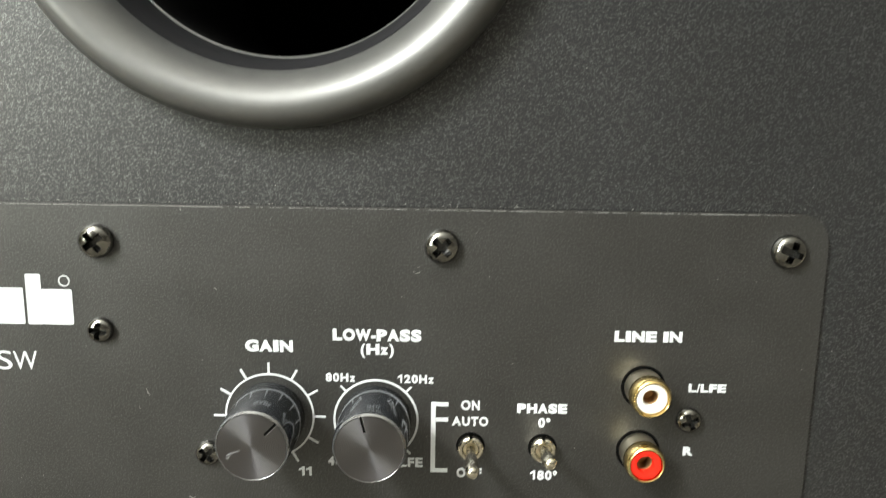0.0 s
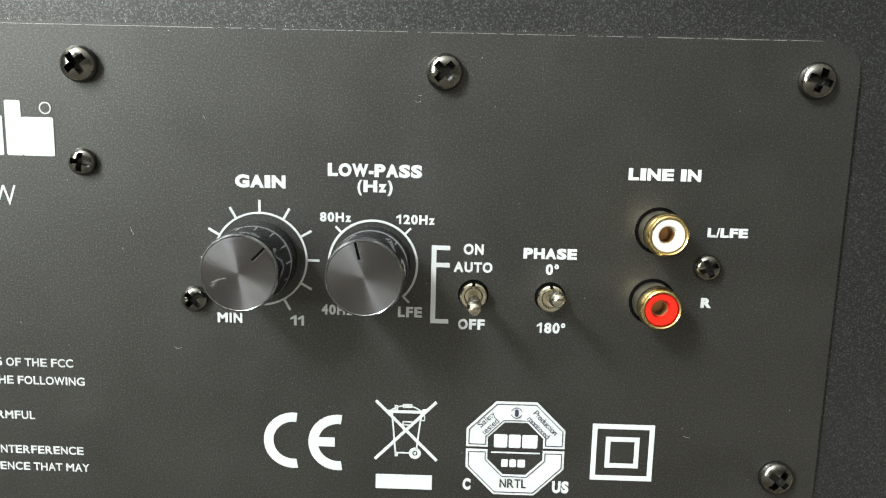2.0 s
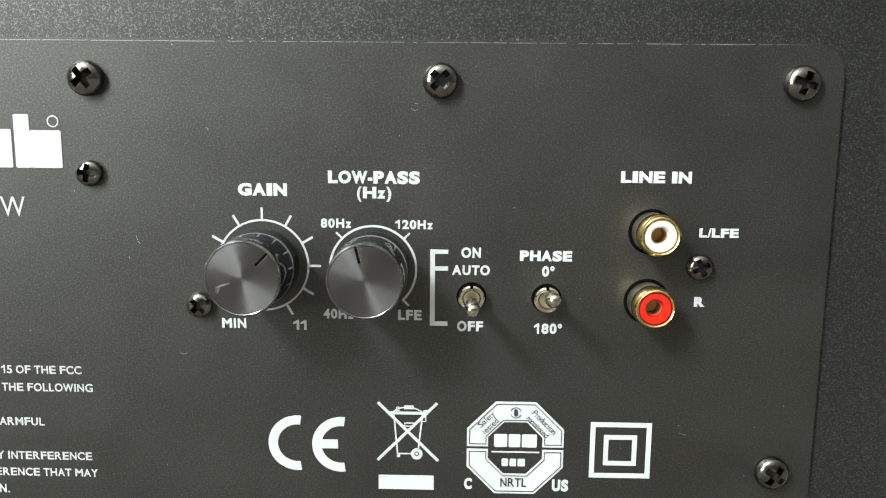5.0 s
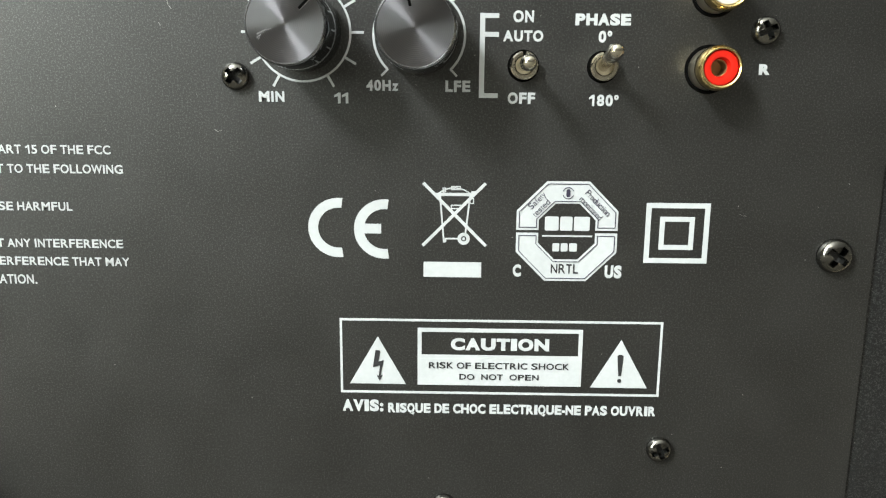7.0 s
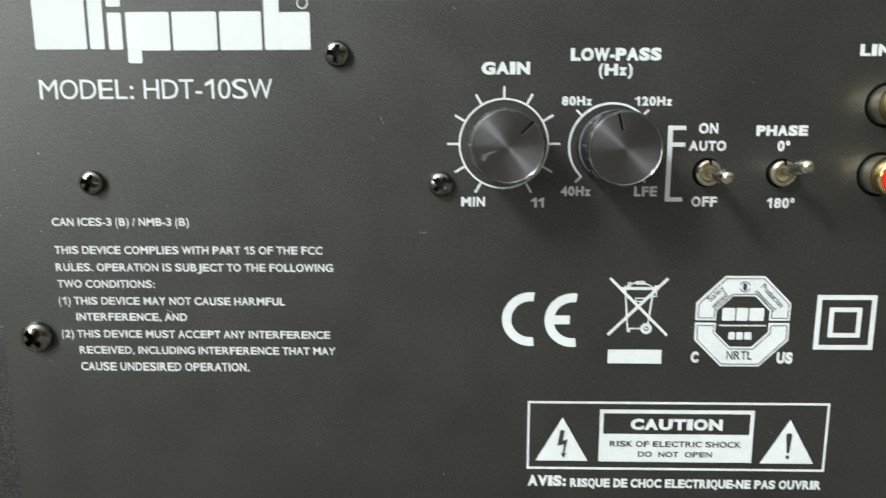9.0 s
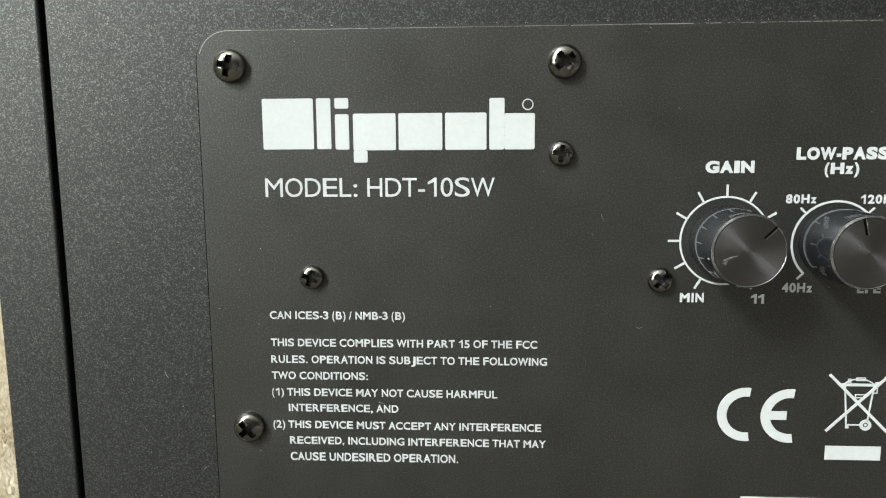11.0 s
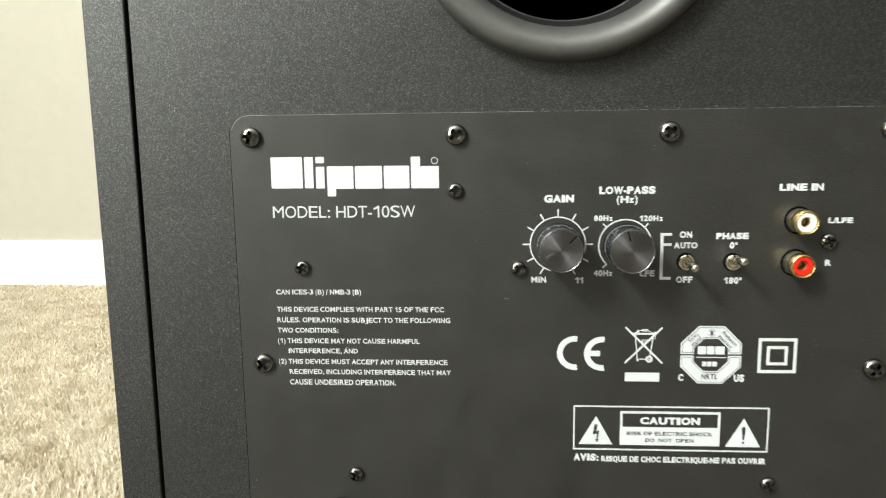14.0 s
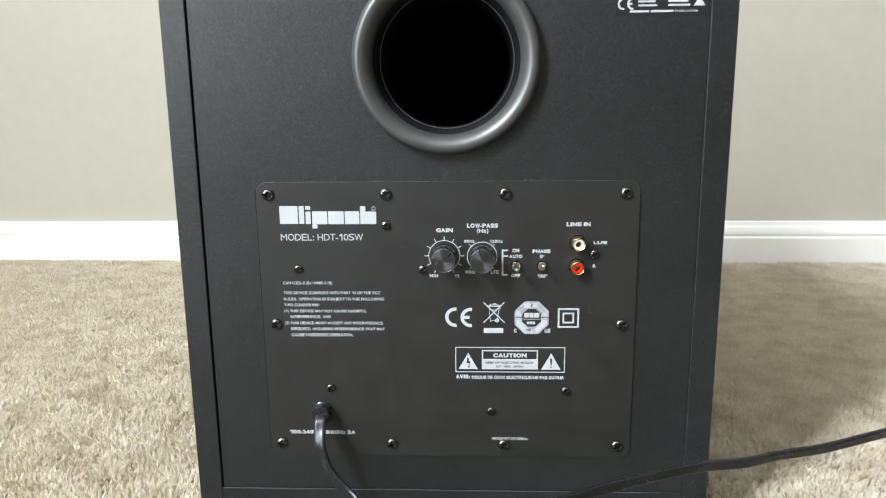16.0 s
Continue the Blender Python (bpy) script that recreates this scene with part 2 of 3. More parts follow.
BEARING = {c: (0.075, 0.075) for c in "HIMNU(.,:"} | {c: (0.075, 0.035) for c in "BDEFLPR"} | {"K": (0.075, 0.005)} | {c: (0.004, 0.004) for c in "AVWXY/"} | {"1": (0.10, 0.15), "T": (0.02, 0.02), "i": (0.07, 0.07)}
GLYPHS = {}


def glyph(char, bold, slant):
    """Corner points and faces of one character of the built-in font, its width brought to 0..1."""
    key = (char, bold, slant)
    if key in GLYPHS:
        return GLYPHS[key]
    if char == "1":  # with a flag, which the built-in figure lacks
        w = 0.30 + 2.6 * bold
        pts = [(1 - w, -bold), (1, -bold), (1, 0.69 + bold), (1 - w * 0.75, 0.69 + bold), (0, 0.53 + bold * 0.3), (0, 0.44 - bold), (1 - w, 0.53 - bold)]
        GLYPHS[key] = (pts, [tuple(range(7))])
        return GLYPHS[key]
    curve = bpy.data.curves.new("glyph", "FONT")
    curve.body, curve.size, curve.offset, curve.resolution_u, curve.shear = char, 1.0, bold, 4, slant
    ob = bpy.data.objects.new("glyph", curve)
    scene.collection.objects.link(ob)
    bpy.context.view_layer.update()
    me = bpy.data.meshes.new_from_object(ob.evaluated_get(bpy.context.evaluated_depsgraph_get()))
    bpy.data.objects.remove(ob)
    xs = [v.co.x for v in me.vertices]
    lo, wide = min(xs), max(xs) - min(xs)
    GLYPHS[key] = ([((v.co.x - lo) / wide, v.co.y) for v in me.vertices], [tuple(f.vertices) for f in me.polygons])
    bpy.data.meshes.remove(me)
    return GLYPHS[key]


def lettering(name, words, x0, x1, z0, z1, parent, material=None, bold=0.0, y=INK_Y, turn=0.0, slant=0.0):
    """Printed words that fill the box from (x0, z0) to (x1, z1), in millimetres, set to the widths of a grotesque face."""
    widths = BLACK if bold >= 0.05 else BOLD if bold >= 0.028 else REGULAR
    tight = 0.45 if bold >= 0.05 else 0.8
    pen, cells = 0.0, []
    for char in words:
        left, right = (b * tight for b in BEARING.get(char, (0.042, 0.042)))
        step = widths.get(char, 556) / 1000
        if char != " ":
            cells.append((char, pen + left, pen + step - right))
        pen += step
    lo, hi = cells[0][1], cells[-1][2]
    cx, cz = (x0 + x1) / 2, (z0 + z1) / 2
    c, s = math.cos(radians(turn)), math.sin(radians(turn))
    cap = 0.69 + 2 * bold
    verts, faces = [], []
    for char, a, b in cells:
        pts, polys = glyph(char, bold, slant)
        faces += [tuple(len(verts) + k for k in f) for f in polys]
        for gx, gy in pts:
            u = ((a + (b - a) * gx - lo) / (hi - lo) - 0.5) * (x1 - x0)
            w = ((gy + bold) / cap - 0.5) * (z1 - z0)
            verts.append(((cx + u * c - w * s) * MM, y, (cz + u * s + w * c) * MM))
    me = bpy.data.meshes.new(name)
    me.from_pydata(verts, [], faces)
    me.materials.append(material or INK)
    return part(name, me, None, parent)


def printed(name, bm, parent, material=None, label=""):
    return part(name, bm, material or INK, parent, label)


# ---- the room ----
ROOM = pose(0.108, 0.816, 0, 0, 0, -1.15)


def setting(name, bm, material, label, category):
    ob = new(name, mesh_of(name, bm, material))
    ob.matrix_world = ROOM
    return tagged(ob, label, category, kind="structure")


XL, XR, YF, TOP = -2.045, 5.6, -7.4, 3.30
setting("floor", box((XL, YF, -0.06), (XR, 0.14, -0.007)), DIM_FLOOR, "carpet floor wall to wall, its base darkened to cut bounced light", "floor")
setting("ceiling", box((XL - 0.14, YF - 0.14, TOP), (XR + 0.14, 0.14, TOP + 0.12)), CEILING, "flat white painted ceiling", "ceiling")
setting("wall_north", box((XL - 0.14, 0, -0.06), (XR + 0.14, 0.14, TOP)), WALL, "greige painted wall above a white baseboard", "wall")
setting("wall_east", box((XR, YF, -0.06), (XR + 0.14, 0, TOP)), DIM_WALL, "unseen side wall, dim taupe to cut bounced light", "wall")
setting("wall_south", box((XL - 0.14, YF - 0.14, -0.06), (XR + 0.14, YF, TOP)), DIM_WALL, "unseen wall behind the walk, dim taupe to cut bounced light", "wall")


def west_wall():
    """Side wall with the window opening that lights the place."""
    bm = bmesh.new()
    y0, y1, z0, z1 = -3.53, -2.39, 0.18, 3.17
    for lo, hi in (((XL - 0.14, YF, -0.06), (XL, y0, TOP)), ((XL - 0.14, y1, -0.06), (XL, 0, TOP)), ((XL - 0.14, y0, -0.06), (XL, y1, z0)), ((XL - 0.14, y0, z1), (XL, y1, TOP))):
        piece = box(lo, hi)
        me = bpy.data.meshes.new("piece")
        piece.to_mesh(me)
        piece.free()
        bm.from_mesh(me)
        bpy.data.meshes.remove(me)
    return bm


setting("wall_west", west_wall(), WALL, "greige painted wall with a window opening", "wall")


def baseboard():
    """Moulded profile run along the wall."""
    profile = [(0, 0.0705), (0.005, 0.0705), (0.0065, 0.069), (0.007, 0.066), (0.0075, 0.064), (0.0105, 0.0605), (0.0125, 0.0545), (0.0132, 0.050),
               (0.0122, 0.0468), (0.0122, 0.0458), (0.0145, 0.0440), (0.015, 0.0420), (0.015, -0.010), (0, -0.010)]
    bm = bmesh.new()
    rows = [[bm.verts.new((x, -d, z)) for d, z in profile] for x in (XL, XR)]
    n = len(profile)
    for k in range(n):
        bm.faces.new((rows[0][k], rows[0][(k + 1) % n], rows[1][(k + 1) % n], rows[1][k]))
    bm.faces.new(rows[0])
    bm.faces.new(rows[1][::-1])
    return bm


setting("baseboard", baseboard(), TRIM, "white semi-gloss moulded wooden baseboard", "baseboard")


def carpet_pile():
    """Bent yarn ends in tufts over the part of the floor that is seen."""
    rng = np.random.default_rng(7)
    step = 0.0043
    gx, gy = np.meshgrid(np.arange(-0.88, 1.0, step), np.arange(-0.02, 0.826, step))
    cx, cy = gx.ravel(), gy.ravel()
    keep = ~((cx > -0.04) & (cx < 0.255)) & (cy < 0.801 - (cx - 0.108) * 0.02)
    cx, cy = cx[keep], cy[keep]
    n = len(cx)
    cx, cy = cx + rng.uniform(-0.002, 0.002, n), cy + rng.uniform(-0.002, 0.002, n)
    lean = np.stack([np.sin(cx * 31 + 2 * np.sin(cy * 23)) + np.sin(cy * 67 + cx * 19), np.cos(cy * 29 + 2 * np.sin(cx * 17)) + np.sin(cx * 59)], 1) * 0.0005
    blades = 7
    m = n * blades
    bx, by = np.repeat(cx, blades) + rng.normal(0, 0.0011, m), np.repeat(cy, blades) + rng.normal(0, 0.0011, m)
    way = rng.uniform(0, 2 * np.pi, m)
    tilt = rng.uniform(0.0008, 0.0046, m)
    dx, dy = np.cos(way) * tilt + np.repeat(lean[:, 0], blades), np.sin(way) * tilt + np.repeat(lean[:, 1], blades)
    tall = rng.uniform(0.0105, 0.0140, m)
    face = rng.uniform(0, np.pi, m)
    wx, wy = np.cos(face) * 0.0011, np.sin(face) * 0.0011
    v = np.zeros((m, 5, 3))
    v[:, 0], v[:, 1] = np.stack([bx - wx, by - wy, np.full(m, -0.0085)], 1), np.stack([bx + wx, by + wy, np.full(m, -0.0085)], 1)
    mid = np.stack([bx + dx * 0.35, by + dy * 0.35, -0.0085 + tall * 0.65], 1)
    wide = np.stack([wx * 1.5, wy * 1.5, np.zeros(m)], 1)
    v[:, 2], v[:, 3] = mid + wide, mid - wide
    v[:, 4] = np.stack([bx + dx, by + dy, -0.0085 + tall], 1)
    base = np.arange(m)[:, None] * 5
    tris = np.concatenate([base + np.array([[0, 1, 2]]), base + np.array([[0, 2, 3]]), base + np.array([[3, 2, 4]])], 1).reshape(-1, 3)
    me = bpy.data.meshes.new("carpet_pile")
    me.vertices.add(m * 5)
    me.vertices.foreach_set("co", v.reshape(-1))
    me.loops.add(tris.size)
    me.loops.foreach_set("vertex_index", tris.reshape(-1).astype(np.int32))
    me.polygons.add(len(tris))
    me.polygons.foreach_set("loop_start", np.arange(0, tris.size, 3, dtype=np.int32))
    me.update(calc_edges=True)
    me.validate()
    me.materials.append(PILE)
    return tagged(new("carpet_pile", me), "beige and cream twisted cut-pile carpet yarn", "carpet", kind="stuff")


carpet_pile()

# ---- the subwoofer: cabinet ----
CX0, CX1, CZ0, CZ1, CY1 = -0.0568, 0.2712, 0.017, 0.412, 0.372
sub = thing("subwoofer", (0.107, 0.185, 0.0), "black vinyl-wrapped subwoofer standing on carpet, seen from its back", "subwoofer")
SKIN = 0.0002  # the edges of the side boards
part("side_panel", box((CX0, SKIN, CZ0), (-0.0419, CY1, CZ1), 0.0005), VINYL, sub)
part("side_panel", box((0.2559, SKIN, CZ0), (CX1, CY1, CZ1), 0.0005), VINYL, sub)
part("bottom_panel", box((-0.0418, SKIN, CZ0), (0.2558, CY1, 0.0321), 0.0004), VINYL, sub)
part("top_panel", box((-0.0418, SKIN, CZ1 - 0.015), (0.2558, CY1, CZ1), 0.0005), VINYL, sub)
part("front_baffle", box((-0.0422, CY1 - 0.018, 0.0319), (0.2561, CY1 - 0.0005, CZ1 - 0.0151), 0.0006), VINYL, sub)
for fx in (-0.03, 0.244):
    for fy in (0.035, 0.335):
        part("foot", lathe([(0, -0.007), (0.013, -0.007), (0.015, -0.005), (0.0165, 0.0172), (0, 0.0172)], 24), RUBBER, sub, at=(fx, fy, 0), smooth=40)

PORT_X, PORT_Z = 107.9, 302.3


def back_board():
    """Board set between the side panels, with a round hole for the port."""
    bm = bmesh.new()
    rim = [(-40.8, 32.35), (255.84, 32.35), (255.84, CZ1 * 1000 - 15.4), (-40.8, CZ1 * 1000 - 15.4)]
    hole = [(PORT_X + 47 * math.cos(t), PORT_Z + 47 * math.sin(t)) for t in (2 * math.pi * k / 64 for k in range(64))]
    edges = []
    for ring in (rim, hole):
        vs = [bm.verts.new((x * MM, 0.0009, z * MM)) for x, z in ring]
        edges += [bm.edges.new((a, b)) for a, b in zip(vs, vs[1:] + vs[:1])]
    faces = [g for g in bmesh.ops.triangle_fill(bm, edges=edges, use_beauty=True)["geom"] if isinstance(g, bmesh.types.BMFace)]
    out = bmesh.ops.extrude_face_region(bm, geom=faces)
    for v in out["geom"]:
        if isinstance(v, bmesh.types.BMVert):
            v.co.y += 0.015
    bm.normal_update()
    outer = [e for e in bm.edges if all(abs(v.co.y - 0.0009) < 1e-6 for v in e.verts) and e.calc_face_angle(0) > 1 and max(abs(v.co.x - PORT_X * MM) for v in e.verts) > 0.1]
    bmesh.ops.bevel(bm, geom=outer, offset=0.0003, segments=2, profile=0.5, affect="EDGES")
    return bm


part("back_board", back_board(), VINYL, sub, "black pebble-grained vinyl board with dust specks")
# black strip that paints in the shade of the groove
part("groove_shade", box((-0.0419, 0.0030, 0.0322), (-0.0409, 0.0036, CZ1 - 0.0152)), VOID, sub)

port_profile = [(0.0537, -0.001), (0.0541, 0.0012), (0.0539, 0.0036), (0.0529, 0.0058), (0.0513, 0.0072), (0.0494, 0.0074), (0.0471, 0.0064),
                (0.0450, 0.0045), (0.0433, 0.0020), (0.0425, -0.0006)]
port = part("bass_port", lathe(port_profile, 128), PORT, sub, "flared satin black plastic bass port", at=(PORT_X * MM, 0.0009, PORT_Z * MM), spin=OUT, smooth=50)
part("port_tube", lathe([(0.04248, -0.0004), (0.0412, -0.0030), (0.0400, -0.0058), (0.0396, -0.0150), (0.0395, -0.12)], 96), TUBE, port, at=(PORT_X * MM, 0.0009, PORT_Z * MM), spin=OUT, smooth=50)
# black disc added across the tube to stand for the dark inside
part("port_dark_end", lathe([(0, -0.119), (0.041, -0.119), (0.041, -0.121), (0, -0.121)], 48), VOID, port, at=(PORT_X * MM, 0.0009, PORT_Z * MM), spin=OUT)
part("port_lip", lathe([(0.0396, -0.0100), (0.0391, -0.0100), (0.0391, -0.0106), (0.0396, -0.0106)], 96, closed=True), PORT, port, at=(PORT_X * MM, 0.0009, PORT_Z * MM), spin=OUT, smooth=40)

# ---- amplifier panel ----
def plate(x0, z0, x1, z1, r, y0, y1, bevel):
    bm = bmesh.new()
    prism(bm, rounded(x0, z0, x1, z1, r), y0, y1 - y0)
    bm.normal_update()
    rim = [e for e in bm.edges if all(abs(v.co.y - y0) < 1e-7 for v in e.verts)]
    if bevel:
        bmesh.ops.bevel(bm, geom=rim, offset=bevel, segments=1, profile=0.5, affect="EDGES")
    return bm


amp = part("amplifier_panel", plate(-7.1, 56.6, 221.0, 232.6, 6.5, 0.0, 0.0016, 0.00030), PANEL, sub, "black powder-coated amplifier plate with white print")
# black sheet showing past the plate, the dark of the gap round it
part("panel_gap_shade", plate(-7.85, 56.1, 221.7, 232.85, 7.0, 0.00070, 0.0016, 0), VOID, sub)


# ---- screws ----
def screw_mesh(name, radius, height, arm, width, depth):
    """Pan head with a cross recess."""
    bm = bmesh.new()
    grid, half = [], arm
    marks = sorted({round(s * v, 6) for s in (-1, 1) for v in (0, width * 0.22, width * 0.42, width * 0.58, half * 0.5, half * 0.8, half * 0.92, half * 1.06)} | {round(v, 6) for v in np.linspace(-radius, radius, 27)})
    for u in marks:
        row = []
        for v in marks:
            r = math.hypot(u, v)
            k = radius / r if r > radius else 1.0
            x, y = u * k, v * k
            q = min(1.0, math.hypot(x, y) / radius)
            z = height * (0.30 + 0.70 * math.sqrt(max(0.0, 1 - q ** 2.3)))
            a, b = abs(x), abs(y)
            inside = min(1.0, max(0.0, (width * 0.58 - min(a, b)) / (width * 0.16))) * min(1.0, max(0.0, (half * 1.06 - max(a, b)) / (half * 0.26)))
            core = min(1.0, max(0.0, (width * 1.15 - (a + b)) / (width * 0.4)))
            z -= depth * max(inside * (1 - 0.45 * max(a, b) / half), core)
            row.append(bm.verts.new((x, y, z)))
        grid.append(row)
    for i in range(len(marks) - 1):
        for j in range(len(marks) - 1):
            bm.faces.new((grid[i][j], grid[i + 1][j], grid[i + 1][j + 1], grid[i][j + 1]))
    bmesh.ops.remove_doubles(bm, verts=bm.verts, dist=1e-6)
    bmesh.ops.dissolve_degenerate(bm, edges=bm.edges, dist=1e-6)
    lathe([(radius, height * 0.30), (radius * 0.995, 0.0001), (radius * 0.9, -0.0002)], 40, bm)
    me = mesh_of(name, bm, SCREW, 48)
    me.materials.append(RECESS)
    for f in me.polygons:
        q = min(1.0, f.center.xy.length / radius)
        f.material_index = int(f.center.z < height * (0.30 + 0.70 * math.sqrt(max(0.0, 1 - q ** 2.3))) - depth * 0.30 and q < 0.9)
    return me


BIG = screw_mesh("panel_screw", 0.00355, 0.0026, 0.00215, 0.00118, 0.0034)
SMALL = screw_mesh("small_screw", 0.00270, 0.0021, 0.00175, 0.00098, 0.0028)
spots = [(x * 71, 225 - z * 80.2) for x in range(4) for z in (0, 2)] + [(0.6, 144.2), (213, 144.2)]
for x, z in spots:
    part("panel_screw", BIG, None, sub, "domed black-nickel cross-head screw", at=(x * MM, 0, z * MM), spin=OUT @ pose(0, 0, 0, 0, 0, random.uniform(0, 90)))
for x, z in ((70.6, 206.1), (92.2, 178.9), (195.2, 188.2), (16.2, 179.2), (33.0, 102.2), (180.2, 101.3), (134.0, 87.2)):
    part("small_screw", SMALL, None, sub, "small black cross-head screw", at=(x * MM, 0, z * MM), spin=OUT @ pose(0, 0, 0, 0, 0, random.uniform(0, 90)))


# ---- rotary knobs ----
def knob(x, z, long, turn, label):
    at = (x * MM, 0, z * MM)
    spin = OUT @ pose(0, 0, 0, 0, 0, turn)
    body = part("knob", lathe([(0.0, 0.0002), (0.0076, 0.0002), (0.0077, 0.0012), (0.0074, long - 0.0014), (0.00722, long - 0.0008), (0.0, long - 0.0008)], 96), KNOB, sub, label, at=at, spin=spin, smooth=35)
    part("rim", lathe([(0.00722, long - 0.0008), (0.00726, long - 0.0005), (0.00692, long - 0.00002), (0.0068, long - 0.0001), (0.0068, long - 0.0008)], 96, closed=True), RIM, body, at=at, spin=spin, smooth=30)
    rows, step = [(0.0, long)], 0.00017
    while rows[-1][0] < 0.0068:
        n = len(rows)
        rows.append((min(0.0068, n * step), long - (0.000016 if n % 2 else 0.0)))
    part("turned_face", lathe(rows, 96), SPUN, body, "black aluminium face with fine turned rings", at=at, spin=spin)
    r0, r1 = 0.0036, 0.0069
    # raised black bar; the slot's shade is in its colour
    part("pointer_groove", box((-0.00022, r0, long - 0.0004), (0.00026, r1, long + 0.00003)), VOID, body, at=at, spin=spin)
    part("pointer_edge", box((0.00027, r0, long - 0.0004), (0.00037, r1, long + 0.00004)), RIM, body, at=at, spin=spin)
    return body


gain_knob = knob(105.6, 187.4, 0.0153, -45, "black gain knob with a spun face, just past halfway")
knob(128.4, 187.0, 0.0146, 14, "black low-pass knob with a spun face, near halfway")

scuff = bmesh.new()
for (ax, az), (bx, bz), w in (((100.7, 185.6), (102.2, 186.3), 0.22), ((102.2, 186.3), (103.3, 186.5), 0.14), ((100.6, 185.0), (101.4, 185.5), 0.16), ((100.9, 184.7), (101.2, 185.1), 0.12)):
    stroke(scuff, (ax, az), (bx, bz), w, -0.01536)
part("scuff", scuff, mat("rubbed_aluminium", (0.22, 0.22, 0.23), 0.5, metal=0.5), gain_knob, "pale rubbed scuff")


# ---- toggle switches ----
def toggle(x, z, tip_z, label):
    at = (x * MM, 0, z * MM)
    tilt = math.degrees(math.atan2(tip_z, 9.4))
    hole = part("toggle_switch", lathe([(0, 0.00004), (0.0031, 0.00004), (0.0031, -0.0001), (0, -0.0001)], 40), VOID, sub, label, at=at, spin=OUT)
    collar = bmesh.new()
    steps, gap = 48, 2
    prof = [(0.00165, -0.0002), (0.0027, -0.0002), (0.0027, 0.0019), (0.0024, 0.0022), (0.0019, 0.0022), (0.00165, 0.0019)]
    rows = []
    for r, h in prof:
        rows.append([collar.verts.new((r * math.cos(t), r * math.sin(t), h)) for t in (math.pi / 2 + 2 * math.pi * (k + gap / 2) / steps for k in range(steps - gap + 1))])
    for a, b in zip(rows, rows[1:] + rows[:1]):
        for k in range(len(a) - 1):
            collar.faces.new((a[k], a[k + 1], b[k + 1], b[k]))
    for k in (0, -1):
        collar.faces.new([r[k] for r in rows])
    part("bushing", collar, NICKEL, hole, "nickel bushing with a keyway", at=at, spin=OUT, smooth=35)
    part("bushing_floor", lathe([(0, 0.0008), (0.0017, 0.0008), (0.0017, 0.0004), (0, 0.0004)], 32), BARREL, hole, at=at, spin=OUT)
    lever = lathe([(0, 0.0003), (0.00105, 0.0003), (0.00105, 0.0034), (0.00122, 0.0062), (0.00150, 0.0106), (0.00152, 0.0116), (0.00132, 0.0126), (0.0008, 0.0132), (0, 0.0134)], 40)
    part("lever", lever, NICKEL, hole, "polished nickel bat lever", at=at, spin=Matrix.Rotation(radians(-tilt), 4, "X") @ OUT, smooth=50)


toggle(148.8, 181.3, 0.0, "nickel three-way toggle switch resting in its middle position")
toggle(164.3, 181.2, 1.75, "nickel toggle switch flipped up")


# ---- line inputs ----
def jack(x, z, plastic, label):
    at = (x * MM, 0, z * MM)
    hole = part("phono_jack", lathe([(0, 0.00004), (0.0047, 0.00004), (0.0047, -0.0001), (0, -0.0001)], 48), VOID, sub, label, at=at, spin=OUT)
    part("barrel", lathe([(0.0030, -0.0001), (0.0040, -0.0001), (0.0040, 0.0044), (0.0030, 0.0044)], 64, closed=True), BARREL, hole, "dull plated barrel", at=at, spin=OUT, smooth=35)
    part("collar", lathe([(0.0033, 0.0040), (0.00402, 0.0040), (0.00418, 0.0044), (0.0042, 0.0062), (0.0040, 0.0071), (0.0036, 0.00745), (0.00335, 0.0073), (0.0033, 0.0068)], 64, closed=True), GOLD, hole, "gold-plated collar", at=at, spin=OUT, smooth=50)
    part("insulator", lathe([(0.0017, 0.0015), (0.0033, 0.0015), (0.0033, 0.0066), (0.0031, 0.0070), (0.0026, 0.0071), (0.0019, 0.0069), (0.0016, 0.0062), (0.0016, 0.0018)], 64, closed=True), plastic, hole, at=at, spin=OUT, smooth=50)
    part("contact", lathe([(0, 0.0022), (0.0016, 0.0022), (0.00158, 0.0056), (0.00142, 0.0056), (0.00142, 0.0026), (0, 0.0024)], 40), BRASS_DARK, hole, "tarnished brass contact", at=at, spin=OUT, smooth=40)


jack(185.2, 195.3, WHITE_PLASTIC, "gold-plated phono jack with a white insulator")
jack(184.9, 180.9, RED_PLASTIC, "gold-plated phono jack with a red insulator")

# ---- white print on the panel ----
def logo():
    """The maker's mark as plain white blocks."""
    mark = arc(bmesh.new(), (63.5, 216.4), 0.95, 1.2, 0, 360, INK_Y)
    mark = printed("maker_mark", mark, amp, label="white blocks of the maker's mark")
    for x0, z0, x1, z1 in ((6.5, 207.3, 17.6, 218.1), (18.3, 207.3, 21.4, 218.1), (22.3, 207.2, 25.3, 214.7), (22.3, 215.9, 25.3, 218.1), (26.2, 207.0, 35.4, 214.8), (26.2, 204.4, 29.2, 206.99),
                           (36.0, 207.0, 45.4, 214.8), (46.0, 207.0, 54.8, 214.8), (55.4, 207.0, 58.6, 217.8), (58.61, 207.0, 65.0, 214.6)):
        printed("mark_block", prism(bmesh.new(), rounded(x0, z0, x1, z1, 0.35, 3), INK_Y), mark)


